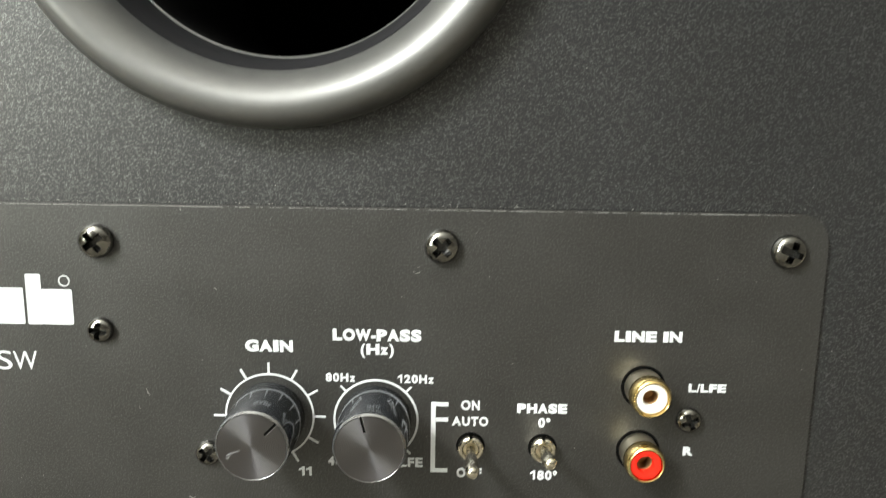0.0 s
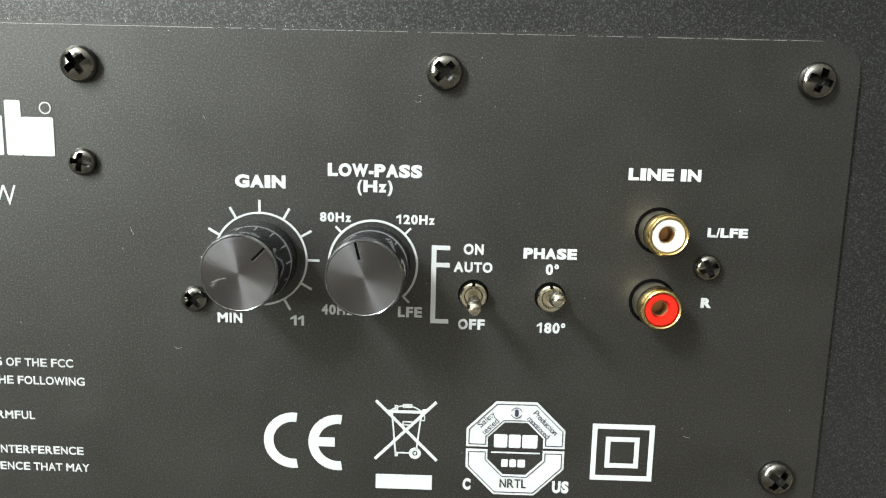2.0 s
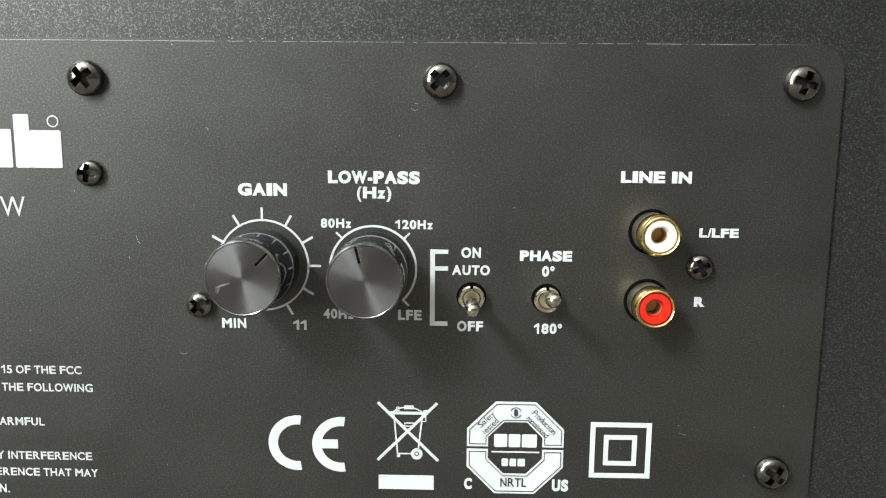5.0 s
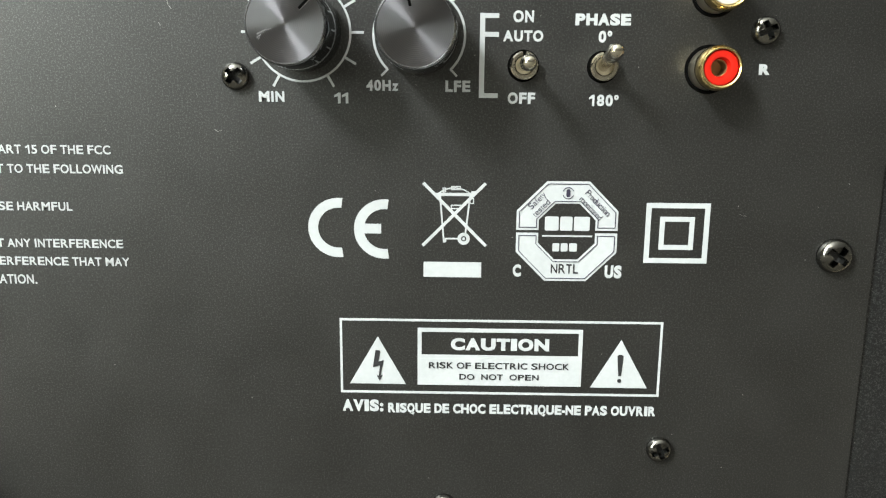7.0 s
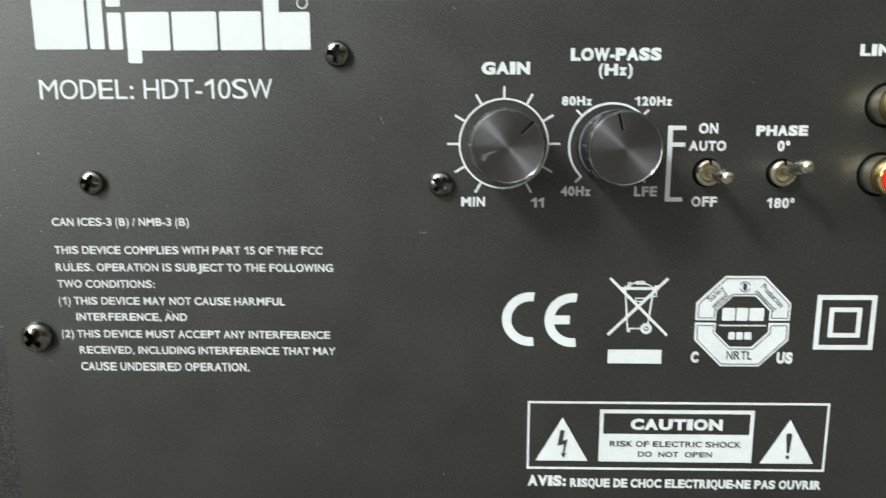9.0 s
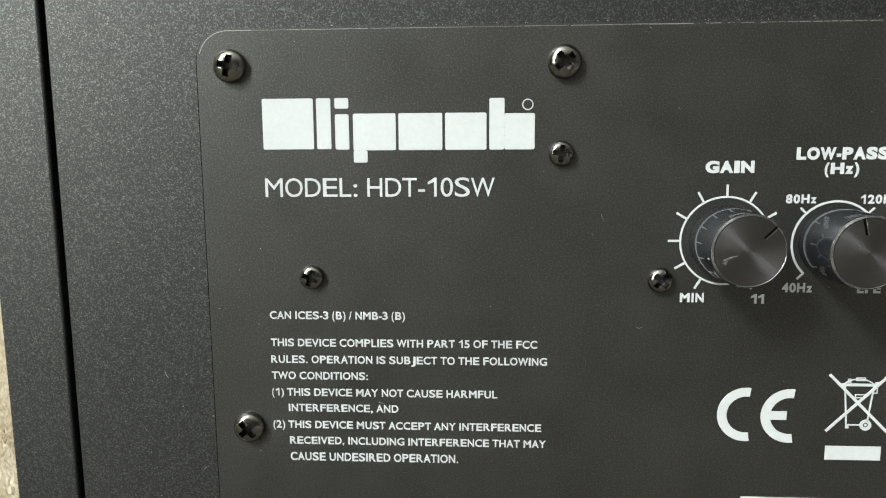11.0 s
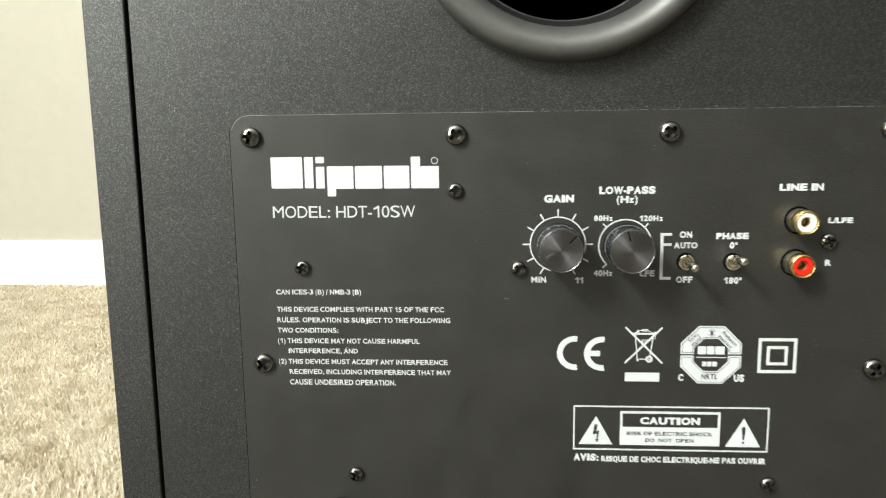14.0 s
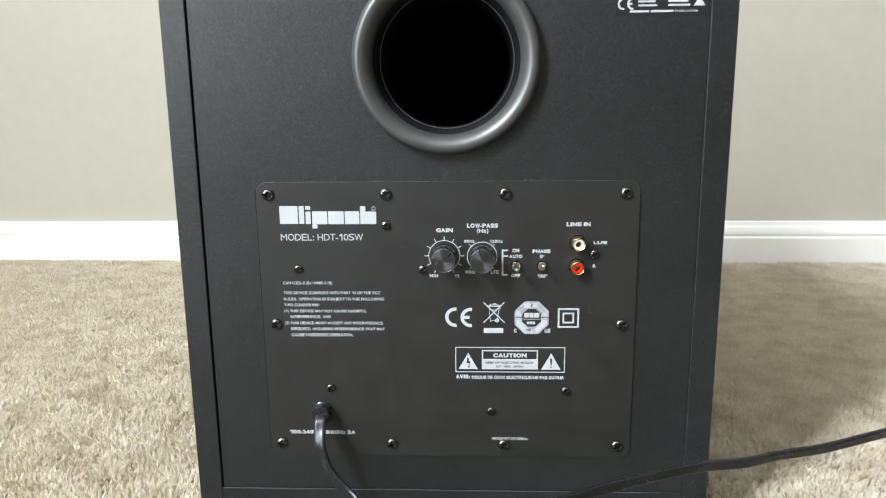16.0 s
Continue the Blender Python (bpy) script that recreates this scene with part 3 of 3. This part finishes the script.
logo()
for name, words, x0, x1, z0, z1, bold in (
    ("model_lettering", "MODEL: HDT-10SW", 6.5, 56.6, 197.0, 201.1, 0.0),
    ("notice_line", "CAN ICES-3 (B) / NMB-3 (B)", 6.3, 36.8, 169.6, 171.4, 0.022),
    ("notice_line", "THIS DEVICE COMPLIES WITH PART 15 OF THE FCC", 6.3, 66.1, 163.3, 165.1, 0.022),
    ("notice_line", "RULES. OPERATION IS SUBJECT TO THE FOLLOWING", 6.2, 68.3, 159.4, 161.2, 0.022),
    ("notice_line", "TWO CONDITIONS:", 6.2, 28.2, 155.6, 157.4, 0.022),
    ("notice_line", "(1) THIS DEVICE MAY NOT CAUSE HARMFUL", 6.1, 57.3, 151.7, 153.5, 0.022),
    ("notice_line", "INTERFERENCE, AND", 9.8, 35.0, 148.0, 149.8, 0.022),
    ("notice_line", "(2) THIS DEVICE MUST ACCEPT ANY INTERFERENCE", 6.1, 67.2, 144.0, 145.8, 0.022),
    ("notice_line", "RECEIVED, INCLUDING INTERFERENCE THAT MAY", 9.8, 68.3, 140.2, 142.0, 0.022),
    ("notice_line", "CAUSE UNDESIRED OPERATION.", 9.8, 48.5, 136.2, 138.2, 0.022),
    ("gain_lettering", "GAIN", 100.8, 110.9, 201.8, 204.4, 0.06),
    ("low_pass_lettering", "LOW-PASS", 119.3, 138.0, 204.5, 207.1, 0.06),
    ("low_pass_unit", "(Hz)", 125.2, 132.2, 201.5, 203.9, 0.055),
    ("frequency_mark", "80Hz", 117.7, 124.0, 195.4, 197.3, 0.042),
    ("frequency_mark", "120Hz", 133.0, 140.7, 195.3, 197.2, 0.042),
    ("frequency_mark", "40Hz", 118.0, 124.3, 176.3, 178.4, 0.042),
    ("frequency_mark", "LFE", 133.6, 138.5, 176.2, 178.4, 0.042),
    ("scale_end_lettering", "MIN", 96.6, 101.7, 174.0, 176.1, 0.042),
    ("scale_end_lettering", "11", 111.6, 114.4, 173.8, 175.9, 0.05),
    ("switch_lettering", "ON", 146.6, 150.6, 189.5, 191.7, 0.042),
    ("switch_lettering", "AUTO", 144.7, 152.5, 185.9, 188.0, 0.042),
    ("switch_lettering", "OFF", 145.9, 151.3, 174.0, 176.2, 0.042),
    ("phase_lettering", "PHASE", 158.6, 169.3, 189.0, 191.2, 0.06),
    ("phase_mark", "0\u00ba", 163.2, 165.8, 185.8, 188.0, 0.042),
    ("phase_mark", "180\u00ba", 161.9, 167.7, 173.7, 175.9, 0.042),
    ("line_in_lettering", "LINE IN", 178.5, 192.7, 205.2, 207.6, 0.055),
    ("channel_lettering", "L/LFE", 194.8, 202.8, 194.3, 196.2, 0.055),
    ("channel_lettering", "R", 194.6, 196.8, 179.9, 182.0, 0.06),
    ("region_letter", "C", 147.8, 149.5, 139.0, 141.6, 0.06),
    ("region_letter", "US", 166.7, 170.2, 138.9, 141.6, 0.06),
    ("caution_lettering", "CAUTION", 135.2, 155.9, 122.9, 125.6, 0.06),
    ("avis_lettering", "AVIS:", 112.1, 120.9, 108.9, 111.6, 0.06),
    ("avis_lettering", "RISQUE DE CHOC ELECTRIQUE-NE PAS OUVRIR", 121.9, 179.1, 108.7, 110.9, 0.05),
    ("voltage_lettering", "100-240V~50/60Hz 2A", 5.1, 47.6, 70.8, 73.4, 0.05),
    ("origin_lettering", "PRODUCT OF CHINA", 134.7, 157.3, 67.7, 69.5, 0.02),
):
    lettering(name, words, x0, x1, z0, z1, amp, bold=bold)


def gain_scale():
    bm = bmesh.new()
    c = (105.6, 187.4)
    arc(bm, c, 9.2, 9.6, 0, 360, INK_Y, 72)
    for k in range(-5, 6):
        a = radians(90 - 30 * k)
        stroke(bm, (c[0] + 9.5 * math.cos(a), c[1] + 9.5 * math.sin(a)), (c[0] + 12.0 * math.cos(a), c[1] + 12.0 * math.sin(a)), 0.48, INK_Y - 0.00001)
    return bm


def low_pass_scale():
    bm = bmesh.new()
    c = (128.4, 186.9)
    arc(bm, c, 8.7, 9.15, -46, 226, INK_Y, 72)
    for d in (45, 135, -46, 226):
        a = radians(d)
        stroke(bm, (c[0] + 8.8 * math.cos(a), c[1] + 8.8 * math.sin(a)), (c[0] + 10.7 * math.cos(a), c[1] + 10.7 * math.sin(a)), 0.42, INK_Y - 0.00001)
    return bm


printed("gain_scale", gain_scale(), amp)
printed("low_pass_scale", low_pass_scale(), amp)
bracket = bmesh.new()
prism(bracket, [(140.2, 191.2), (141.2, 191.2), (141.2, 175.1), (140.2, 175.1)], INK_Y)
for z in (190.25, 186.75, 175.1):
    prism(bracket, [(141.21, z + 0.9), (143.9, z + 0.9), (143.9, z), (141.21, z)], INK_Y)
printed("switch_bracket", bracket, amp)

# conformity marks
ce = bmesh.new()
arc(ce, (112.0, 148.8), 4.15, 6.15, 82, 278, INK_Y, 64, 1.02)
printed("conformity_mark", ce, amp, label="white open ring of the conformity mark")
ce = bmesh.new()
arc(ce, (121.4, 148.6), 4.15, 6.15, 82, 278, INK_Y, 64, 1.02)
prism(ce, [(116.9, 149.7), (120.7, 149.7), (120.7, 147.7), (116.9, 147.7)], INK_Y - 0.00001)
printed("conformity_mark", ce, amp, label="white ring with a bar of the conformity mark")


def waste_bin():
    bm = bmesh.new()
    y = INK_Y
    stroke(bm, (129.3, 158.2), (142.2, 145.3), 0.62, y - 0.00002)
    stroke(bm, (141.9, 158.2), (129.2, 145.3), 0.62, y - 0.00003)
    stroke(bm, (131.8, 155.9), (139.3, 155.9), 0.62, y)
    stroke(bm, (132.7, 155.6), (133.5, 146.7), 0.35, y - 0.00001)
    stroke(bm, (138.8, 155.6), (137.9, 147.6), 0.35, y - 0.00001)
    stroke(bm, (133.4, 146.8), (136.8, 146.8), 0.3, y)
    stroke(bm, (133.7, 146.9), (133.7, 146.0), 0.7, y - 0.00001)
    arc(bm, (137.6, 146.8), 0.55, 1.25, 0, 360, y - 0.00001)
    arc(bm, (137.6, 146.8), 0.0, 0.28, 0, 360, y - 0.00001)
    arc(bm, (135.6, 152.2), 4.9, 5.15, 48, 134, y - 0.00001)
    frame_shape(bm, 134.9, 156.8, 136.9, 157.6, 0.22, y - 0.00004)
    frame_shape(bm, 133.2, 156.3, 133.9, 157.3, 0.2, y - 0.00004)
    frame_shape(bm, 134.9, 152.9, 137.1, 153.8, 0.22, y - 0.00001)
    frame_shape(bm, 138.7, 154.0, 139.6, 155.2, 0.2, y - 0.00001)
    prism(bm, [(139.0, 155.7), (139.9, 155.7), (139.9, 156.6), (139.0, 156.6)], y - 0.00001)
    return bm


printed("crossed_bin_symbol", waste_bin(), amp)
printed("bin_bar", prism(bmesh.new(), [(129.4, 141.9), (141.3, 141.9), (141.3, 138.7), (129.4, 138.7)], INK_Y), amp)


def octagon(c, r, turn=22.5):
    return [(c[0] + r * math.cos(radians(turn + 45 * k)), c[1] + r * math.sin(radians(turn + 45 * k))) for k in range(8)]


def safety_badge():
    """Upper and lower halves of an octagonal band, parted by a thin gap."""
    c = (158.6, 148.5)
    upper, lower = bmesh.new(), bmesh.new()
    outer, inner = octagon(c, 11.15), octagon(c, 6.25)
    for k in range(8):
        a, b, d, e = outer[k], outer[(k + 1) % 8], inner[(k + 1) % 8], inner[k]
        if (a[1] - c[1]) * (b[1] - c[1]) < 0:  # the two upright sides are cut by the gap
            top, low = (a, b) if a[1] > b[1] else (b, a)
            itop, ilow = (e, d) if e[1] > d[1] else (d, e)
            prism(upper, [top, (top[0], c[1] + 0.28), (itop[0], c[1] + 0.28), itop], INK_Y)
            prism(lower, [(low[0], c[1] - 0.28), low, ilow, (ilow[0], c[1] - 0.28)], INK_Y)
        else:
            prism(upper if a[1] > c[1] else lower, [a, b, d, e], INK_Y)
    for bm in (upper, lower):
        bmesh.ops.remove_doubles(bm, verts=bm.verts, dist=1e-7)
    whole = printed("safety_badge", upper, amp, label="white octagonal safety test badge")
    printed("badge_half", lower, whole)
    return whole


badge = safety_badge()
lines = bmesh.new()
for r in (10.55, 6.75):
    o = octagon((158.6, 148.5), r)
    for a, b in zip(o, o[1:] + o[:1]):
        if (a[1] - 148.5) * (b[1] - 148.5) > 0:
            stroke(lines, a, b, 0.14, OVER_Y)
for s in (-1, 1):
    for dz in (0.85, -0.85):
        stroke(lines, (158.6 + s * 6.2, 148.5 + dz), (158.6 + s * 9.75, 148.5 + dz), 0.14, OVER_Y)
    for r in (10.55, 6.75):
        x = 158.6 + s * r * math.cos(radians(22.5))
        dz = r * math.sin(radians(22.5))
        stroke(lines, (x, 148.5 + 0.85), (x, 148.5 + dz), 0.14, OVER_Y)
        stroke(lines, (x, 148.5 - 0.85), (x, 148.5 - dz), 0.14, OVER_Y)
printed("badge_outline", lines, badge, INK_VIOLET)
emblem = arc(bmesh.new(), (158.6, 156.4), 1.05, 1.2, 20, 160, OVER_Y)
arc(emblem, (158.6, 156.4), 1.05, 1.2, 200, 340, OVER_Y)
prism(emblem, rounded(158.2, 155.6, 159.0, 157.2, 0.35, 4), OVER_Y)
printed("badge_emblem", emblem, badge, INK_VIOLET)
lettering("badge_lettering", "Safety", 150.2, 154.4, 154.25, 155.5, badge, INK_VIOLET, 0.0, OVER_Y, 45)
lettering("badge_lettering", "tested", 151.1, 155.3, 152.75, 154.0, badge, INK_VIOLET, 0.0, OVER_Y, 45)
lettering("badge_lettering", "Production", 161.4, 168.0, 153.8, 155.1, badge, INK_VIOLET, 0.0, OVER_Y, -45)
lettering("badge_lettering", "monitored", 160.3, 166.3, 152.8, 154.0, badge, INK_VIOLET, 0.0, OVER_Y, -45)
lettering("badge_lettering", "NRTL", 155.6, 161.2, 139.8, 141.8, badge, INK_DARK, 0.012, OVER_Y)
core = bmesh.new()
for x0, x1 in ((154.1, 156.9), (157.2, 159.7), (160.0, 163.2)):
    prism(core, rounded(x0, 148.7, x1, 151.6, 0.3, 3), INK_Y)
for x0, x1 in ((155.8, 157.2), (157.5, 158.9), (159.2, 160.8)):
    prism(core, rounded(x0, 144.4, x1, 146.1, 0.25, 3), INK_Y)
stroke(core, (153.6, 147.6), (163.8, 147.6), 0.3, INK_Y)
printed("testing_house_mark", core, amp, label="white blocks of the testing house mark")

squares = frame_shape(bmesh.new(), 174.5, 142.2, 187.4, 154.6, 1.05, INK_Y)
bmesh.ops.remove_doubles(squares, verts=squares.verts, dist=1e-7)
squares = printed("double_square_symbol", squares, amp)
printed("inner_square", frame_shape(bmesh.new(), 177.4, 145.0, 184.4, 151.8, 1.0, INK_Y), squares)

# caution label
printed("caution_frame", frame_shape(bmesh.new(), 111.8, 113.1, 179.5, 129.6, 0.5, INK_Y), amp)
cb = frame_shape(bmesh.new(), 128.2, 121.0, 162.9, 127.7, 0.85, INK_Y)
bmesh.ops.remove_doubles(cb, verts=cb.verts, dist=1e-7)
printed("caution_box", cb, amp)
field = printed("warning_field", prism(bmesh.new(), [(128.2, 120.98), (162.9, 120.98), (162.9, 115.1), (128.2, 115.1)], INK_Y), amp)
lettering("warning_line", "RISK OF ELECTRIC SHOCK", 130.6, 160.3, 118.85, 120.25, field, INK_DARK, 0.02, OVER_Y)
lettering("warning_line", "DO  NOT  OPEN", 137.1, 153.9, 116.4, 117.7, field, INK_DARK, 0.02, OVER_Y)
tri = printed("warning_triangle", prism(bmesh.new(), [(119.8, 125.7), (125.7, 115.2), (113.8, 115.2)], INK_Y), amp)
printed("lightning_bolt", prism(bmesh.new(), [(119.3, 122.7), (120.3, 122.6), (119.9, 120.1), (121.0, 120.5), (120.3, 117.0), (120.8, 117.2), (120.1, 115.9), (119.5, 117.2), (119.95, 117.0), (120.2, 119.3), (118.7, 118.9)][::-1], OVER_Y), tri, INK_DARK)
tri = printed("warning_triangle", prism(bmesh.new(), [(171.0, 125.6), (176.9, 115.0), (164.9, 115.0)], INK_Y), amp)
mark = prism(bmesh.new(), [(170.3, 122.1), (170.6, 122.4), (171.3, 122.4), (171.6, 122.1), (171.25, 117.7), (170.7, 117.7)][::-1], OVER_Y)
arc(mark, (170.95, 116.6), 0.0, 0.42, 0, 360, OVER_Y)
printed("exclamation_mark", mark, tri, INK_DARK)

# ---- rating sticker on the back board ----
STICK_Y = 0.00072
sticker = part("rating_sticker", plate(203.2, 324.4, 254.6, 366.0, 0.6, STICK_Y, 0.0010, 0), mat("satin_black_label", (0.012, 0.012, 0.013), 0.42), sub, "black rating sticker with white print")
ST = STICK_Y - 0.0001
ring = arc(bmesh.new(), (207.4, 331.0), 2.2, 3.2, 82, 278, ST)
arc(ring, (212.6, 331.0), 2.2, 3.2, 82, 278, ST)
prism(ring, [(210.3, 331.5), (212.2, 331.5), (212.2, 330.5), (210.3, 330.5)], ST - 0.00001)
part("conformity_mark", ring, INK, sticker)
bars = bmesh.new()
for row in range(6):
    z = 329.6 + row * 2.1
    prism(bars, [(215.5, z), (226.0 - row % 3, z), (226.0 - row % 3, z + 1.0), (215.5, z + 1.0)], ST)
    prism(bars, [(232.0, z), (244.0 - row % 2, z), (244.0 - row % 2, z + 1.0), (232.0, z + 1.0)], ST)
prism(bars, [(211.0, 326.4), (221.5, 326.4), (221.5, 327.5), (211.0, 327.5)], ST)
prism(bars, [(222.6, 326.4), (235.0, 326.4), (235.0, 327.5), (222.6, 327.5)], ST)
part("printed_bars", bars, INK, sticker)
lettering("origin_line", "Product of China", 236.0, 248.4, 326.4, 327.6, sticker, y=ST, bold=0.02)
tri_mark = prism(bmesh.new(), [(246.0, 329.6), (252.5, 329.6), (249.2, 334.5)], ST)
part("warning_symbol", tri_mark, INK, sticker)


# ---- power cord ----
def smooth_path(points, steps=14):
    pts = [Vector(p) for p in points]
    pts = [2 * pts[0] - pts[1]] + pts + [2 * pts[-1] - pts[-2]]
    out = []
    for a, b, c, d in zip(pts, pts[1:], pts[2:], pts[3:]):
        for k in range(steps):
            t = k / steps
            out.append(0.5 * ((2 * b) + (c - a) * t + (2 * a - 5 * b + 4 * c - d) * t * t + (3 * b - a - 3 * c + d) * t ** 3))
    return out + [pts[-2]]


def flat_cord(points, wide, thick, twists):
    """A twin flat cord swept along a path; twists: turn in degrees at each path point."""
    path = smooth_path(points)
    n = len(path)
    shape = []
    for k in range(20):
        a = 2 * math.pi * k / 20
        c, s = math.cos(a), math.sin(a)
        waist = 1 - 0.22 * math.exp(-(c / 0.28) ** 2)
        shape.append((wide / 2 * math.copysign(abs(c) ** 0.75, c), thick / 2 * math.copysign(abs(s) ** 0.8, s) * waist))
    bm = bmesh.new()
    rows = []
    side = Vector((1, 0, 0))
    for i, p in enumerate(path):
        t = (path[min(i + 1, n - 1)] - path[max(i - 1, 0)]).normalized()
        side = (side - t * side.dot(t)).normalized()
        up = t.cross(side)
        f = i / (n - 1) * (len(twists) - 1)
        j = min(int(f), len(twists) - 2)
        w = radians(twists[j] + (twists[j + 1] - twists[j]) * (f - j))
        rows.append([bm.verts.new(p + side * (u * math.cos(w) - v * math.sin(w)) + up * (u * math.sin(w) + v * math.cos(w))) for u, v in shape])
    for a, b in zip(rows, rows[1:]):
        for k in range(20):
            bm.faces.new((a[k], a[(k + 1) % 20], b[(k + 1) % 20], b[k]))
    bm.faces.new(rows[0][::-1])
    bm.faces.new(rows[-1])
    return bm


CORD = [(0.0272, -0.003, 0.0858), (0.0274, -0.0090, 0.0848), (0.0276, -0.0125, 0.0800), (0.0282, -0.017, 0.0715), (0.0318, -0.019, 0.0609), (0.0384, -0.022, 0.0507), (0.0490, -0.027, 0.0420), (0.064, -0.042, 0.034),
        (0.082, -0.072, 0.030), (0.105, -0.090, 0.040), (0.132, -0.090, 0.058), (0.160, -0.075, 0.0648), (0.190, -0.055, 0.0640), (0.2258, -0.035, 0.0622), (0.2646, -0.015, 0.0590), (0.2928, -0.003, 0.0555), (0.3172, 0.006, 0.0560), (0.3511, 0.018, 0.0552),
        (0.398, 0.035, 0.0580), (0.47, 0.07, 0.056), (0.58, 0.14, 0.040), (0.74, 0.27, 0.012), (0.95, 0.42, 0.009), (1.3, 0.55, 0.009)]
cord = part("power_cord", flat_cord(CORD, 0.0076, 0.0036, [0, 0, 5, 25, 50, 40, 30, 45, 60, 70, 80, 85, 90, 90, 90, 85, 95, 90, 90, 90, 90, 90, 90, 90]), RUBBER, sub, "black flat twin power cord trailing over the carpet", smooth=60)
relief = lathe([(0, 0.0005), (0.0062, 0.0005), (0.0063, 0.0016), (0.0058, 0.0020), (0.0056, 0.0062), (0.0051, 0.0070), (0.0040, 0.0072), (0, 0.0072)], 40)
part("strain_relief", relief, RUBBER, cord, "black moulded strain relief", at=(0.0272, -0.0004, 0.0870), spin=OUT, smooth=40)


# ---- dust and lint on the back ----
def dust():
    """Specks and short fibres lying on the board and the panel."""
    rng = random.Random(11)
    bm = bmesh.new()
    spots = []
    for _ in range(330):
        spots.append((rng.uniform(-55, 269), rng.uniform(34, 330)))
    for _ in range(150):
        spots.append((rng.gauss(-18, 9), rng.gauss(110, 38)))
    for _ in range(90):
        spots.append((rng.uniform(-6, 219), 233.2 + rng.uniform(-0.3, 0.5)))
    for x, z in spots:
        on_panel = -7 < x < 221 and 56.7 < z < 232.5
        in_port = math.hypot(x - PORT_X, z - PORT_Z) < 55
        if in_port or not (-55 < x < 269) or -43 < x < -40 or 255 < x < 257 or not 34 < z < 330 or (203 < x < 256 and z > 323):
            continue
        y = -0.00006 if on_panel else (0.00084 if -40.6 < x < 255 else 0.00014)
        turn, r = rng.uniform(0, 360), rng.choice((0.04, 0.05, 0.06, 0.08, 0.11))
        if rng.random() < 0.03:
            a = radians(turn)
            n = rng.uniform(0.4, 1.1)
            bend = rng.uniform(-0.5, 0.5)
            p = [(x, z), (x + n * math.cos(a), z + n * math.sin(a)), (x + n * math.cos(a) + n * math.cos(a + bend), z + n * math.sin(a) + n * math.sin(a + bend))]
            for q, w in zip(p, p[1:]):
                stroke(bm, q, w, 0.06, y)
        else:
            prism(bm, [(x + r * rng.uniform(0.6, 1.4) * math.cos(radians(turn + 72 * k)), z + r * rng.uniform(0.6, 1.4) * math.sin(radians(turn + 72 * k))) for k in range(5)], y, 0.00003)
    # longer hairs and scratches on the panel
    for hair in (((79.4, 193.2), (79.6, 192.3), (80.1, 191.6)), ((136.9, 220.6), (137.6, 220.5)), ((136.2, 219.6), (136.8, 219.2), (137.5, 219.4)),
                 ((87.4, 168.5), (88.0, 168.1), (88.9, 168.3)), ((77.5, 189.0), (77.8, 188.4)), ((94.8, 215.6), (95.2, 214.9)), ((30.5, 150.4), (31.6, 150.1))):
        for q, w in zip(hair, hair[1:]):
            stroke(bm, q, w, 0.05, -0.00006)
    return bm


tagged(part("dust", dust(), DUST, sub, "pale dust specks and lint"), kind="stuff")


def board_edges():
    """Pale strips that paint the edge highlights along the joints of the bottom and side boards."""
    rng = random.Random(9)
    bm = bmesh.new()
    x = -40.5
    while x < 232:
        n = rng.uniform(2.0, 16.0)
        stroke(bm, (x, 32.0 + rng.uniform(-0.05, 0.05)), (x + n, 32.0 + rng.uniform(-0.05, 0.05)), rng.uniform(0.12, 0.26), 0.00013)
        x += n + rng.choice((0.0, 0.1, 0.5, 1.6))
    z = 40.0
    while z < 380:
        n = rng.uniform(0.6, 6.0)
        stroke(bm, (256.25 + rng.uniform(-0.05, 0.05), z), (256.25 + rng.uniform(-0.05, 0.05), z + n), rng.uniform(0.08, 0.16), 0.00013)
        z += n + rng.uniform(0.3, 7.0)
    return bm


tagged(part("edge_highlight", board_edges(), mat("painted_edge_highlight", (0.13, 0.135, 0.14), 0.5), sub, "pale painted highlights along the board joints"), kind="stuff")


def pale_edge():
    """Pale broken line along the upper edge of the amplifier panel."""
    rng = random.Random(5)
    bm = bmesh.new()
    x = -1.0
    while x < 212:
        n = rng.uniform(0.8, 9.0) * (1.0 if x < 95 else 0.3)
        stroke(bm, (x, 232.42 + rng.uniform(-0.03, 0.03)), (x + n, 232.42 + rng.uniform(-0.03, 0.03)), rng.uniform(0.06, 0.14), -0.00001)
        x += n + rng.choice((0.0, 0.02, 0.1, 0.4)) * (1 + max(0, x - 60) / 20)
    arc(bm, (-0.6, 226.1), 6.22, 6.36, 92, 165, -0.00001)
    return bm


tagged(part("pale_edge", pale_edge(), mat("pale_panel_edge", (0.22, 0.22, 0.215), 0.5), amp, "pale broken line on the edge"), kind="stuff")
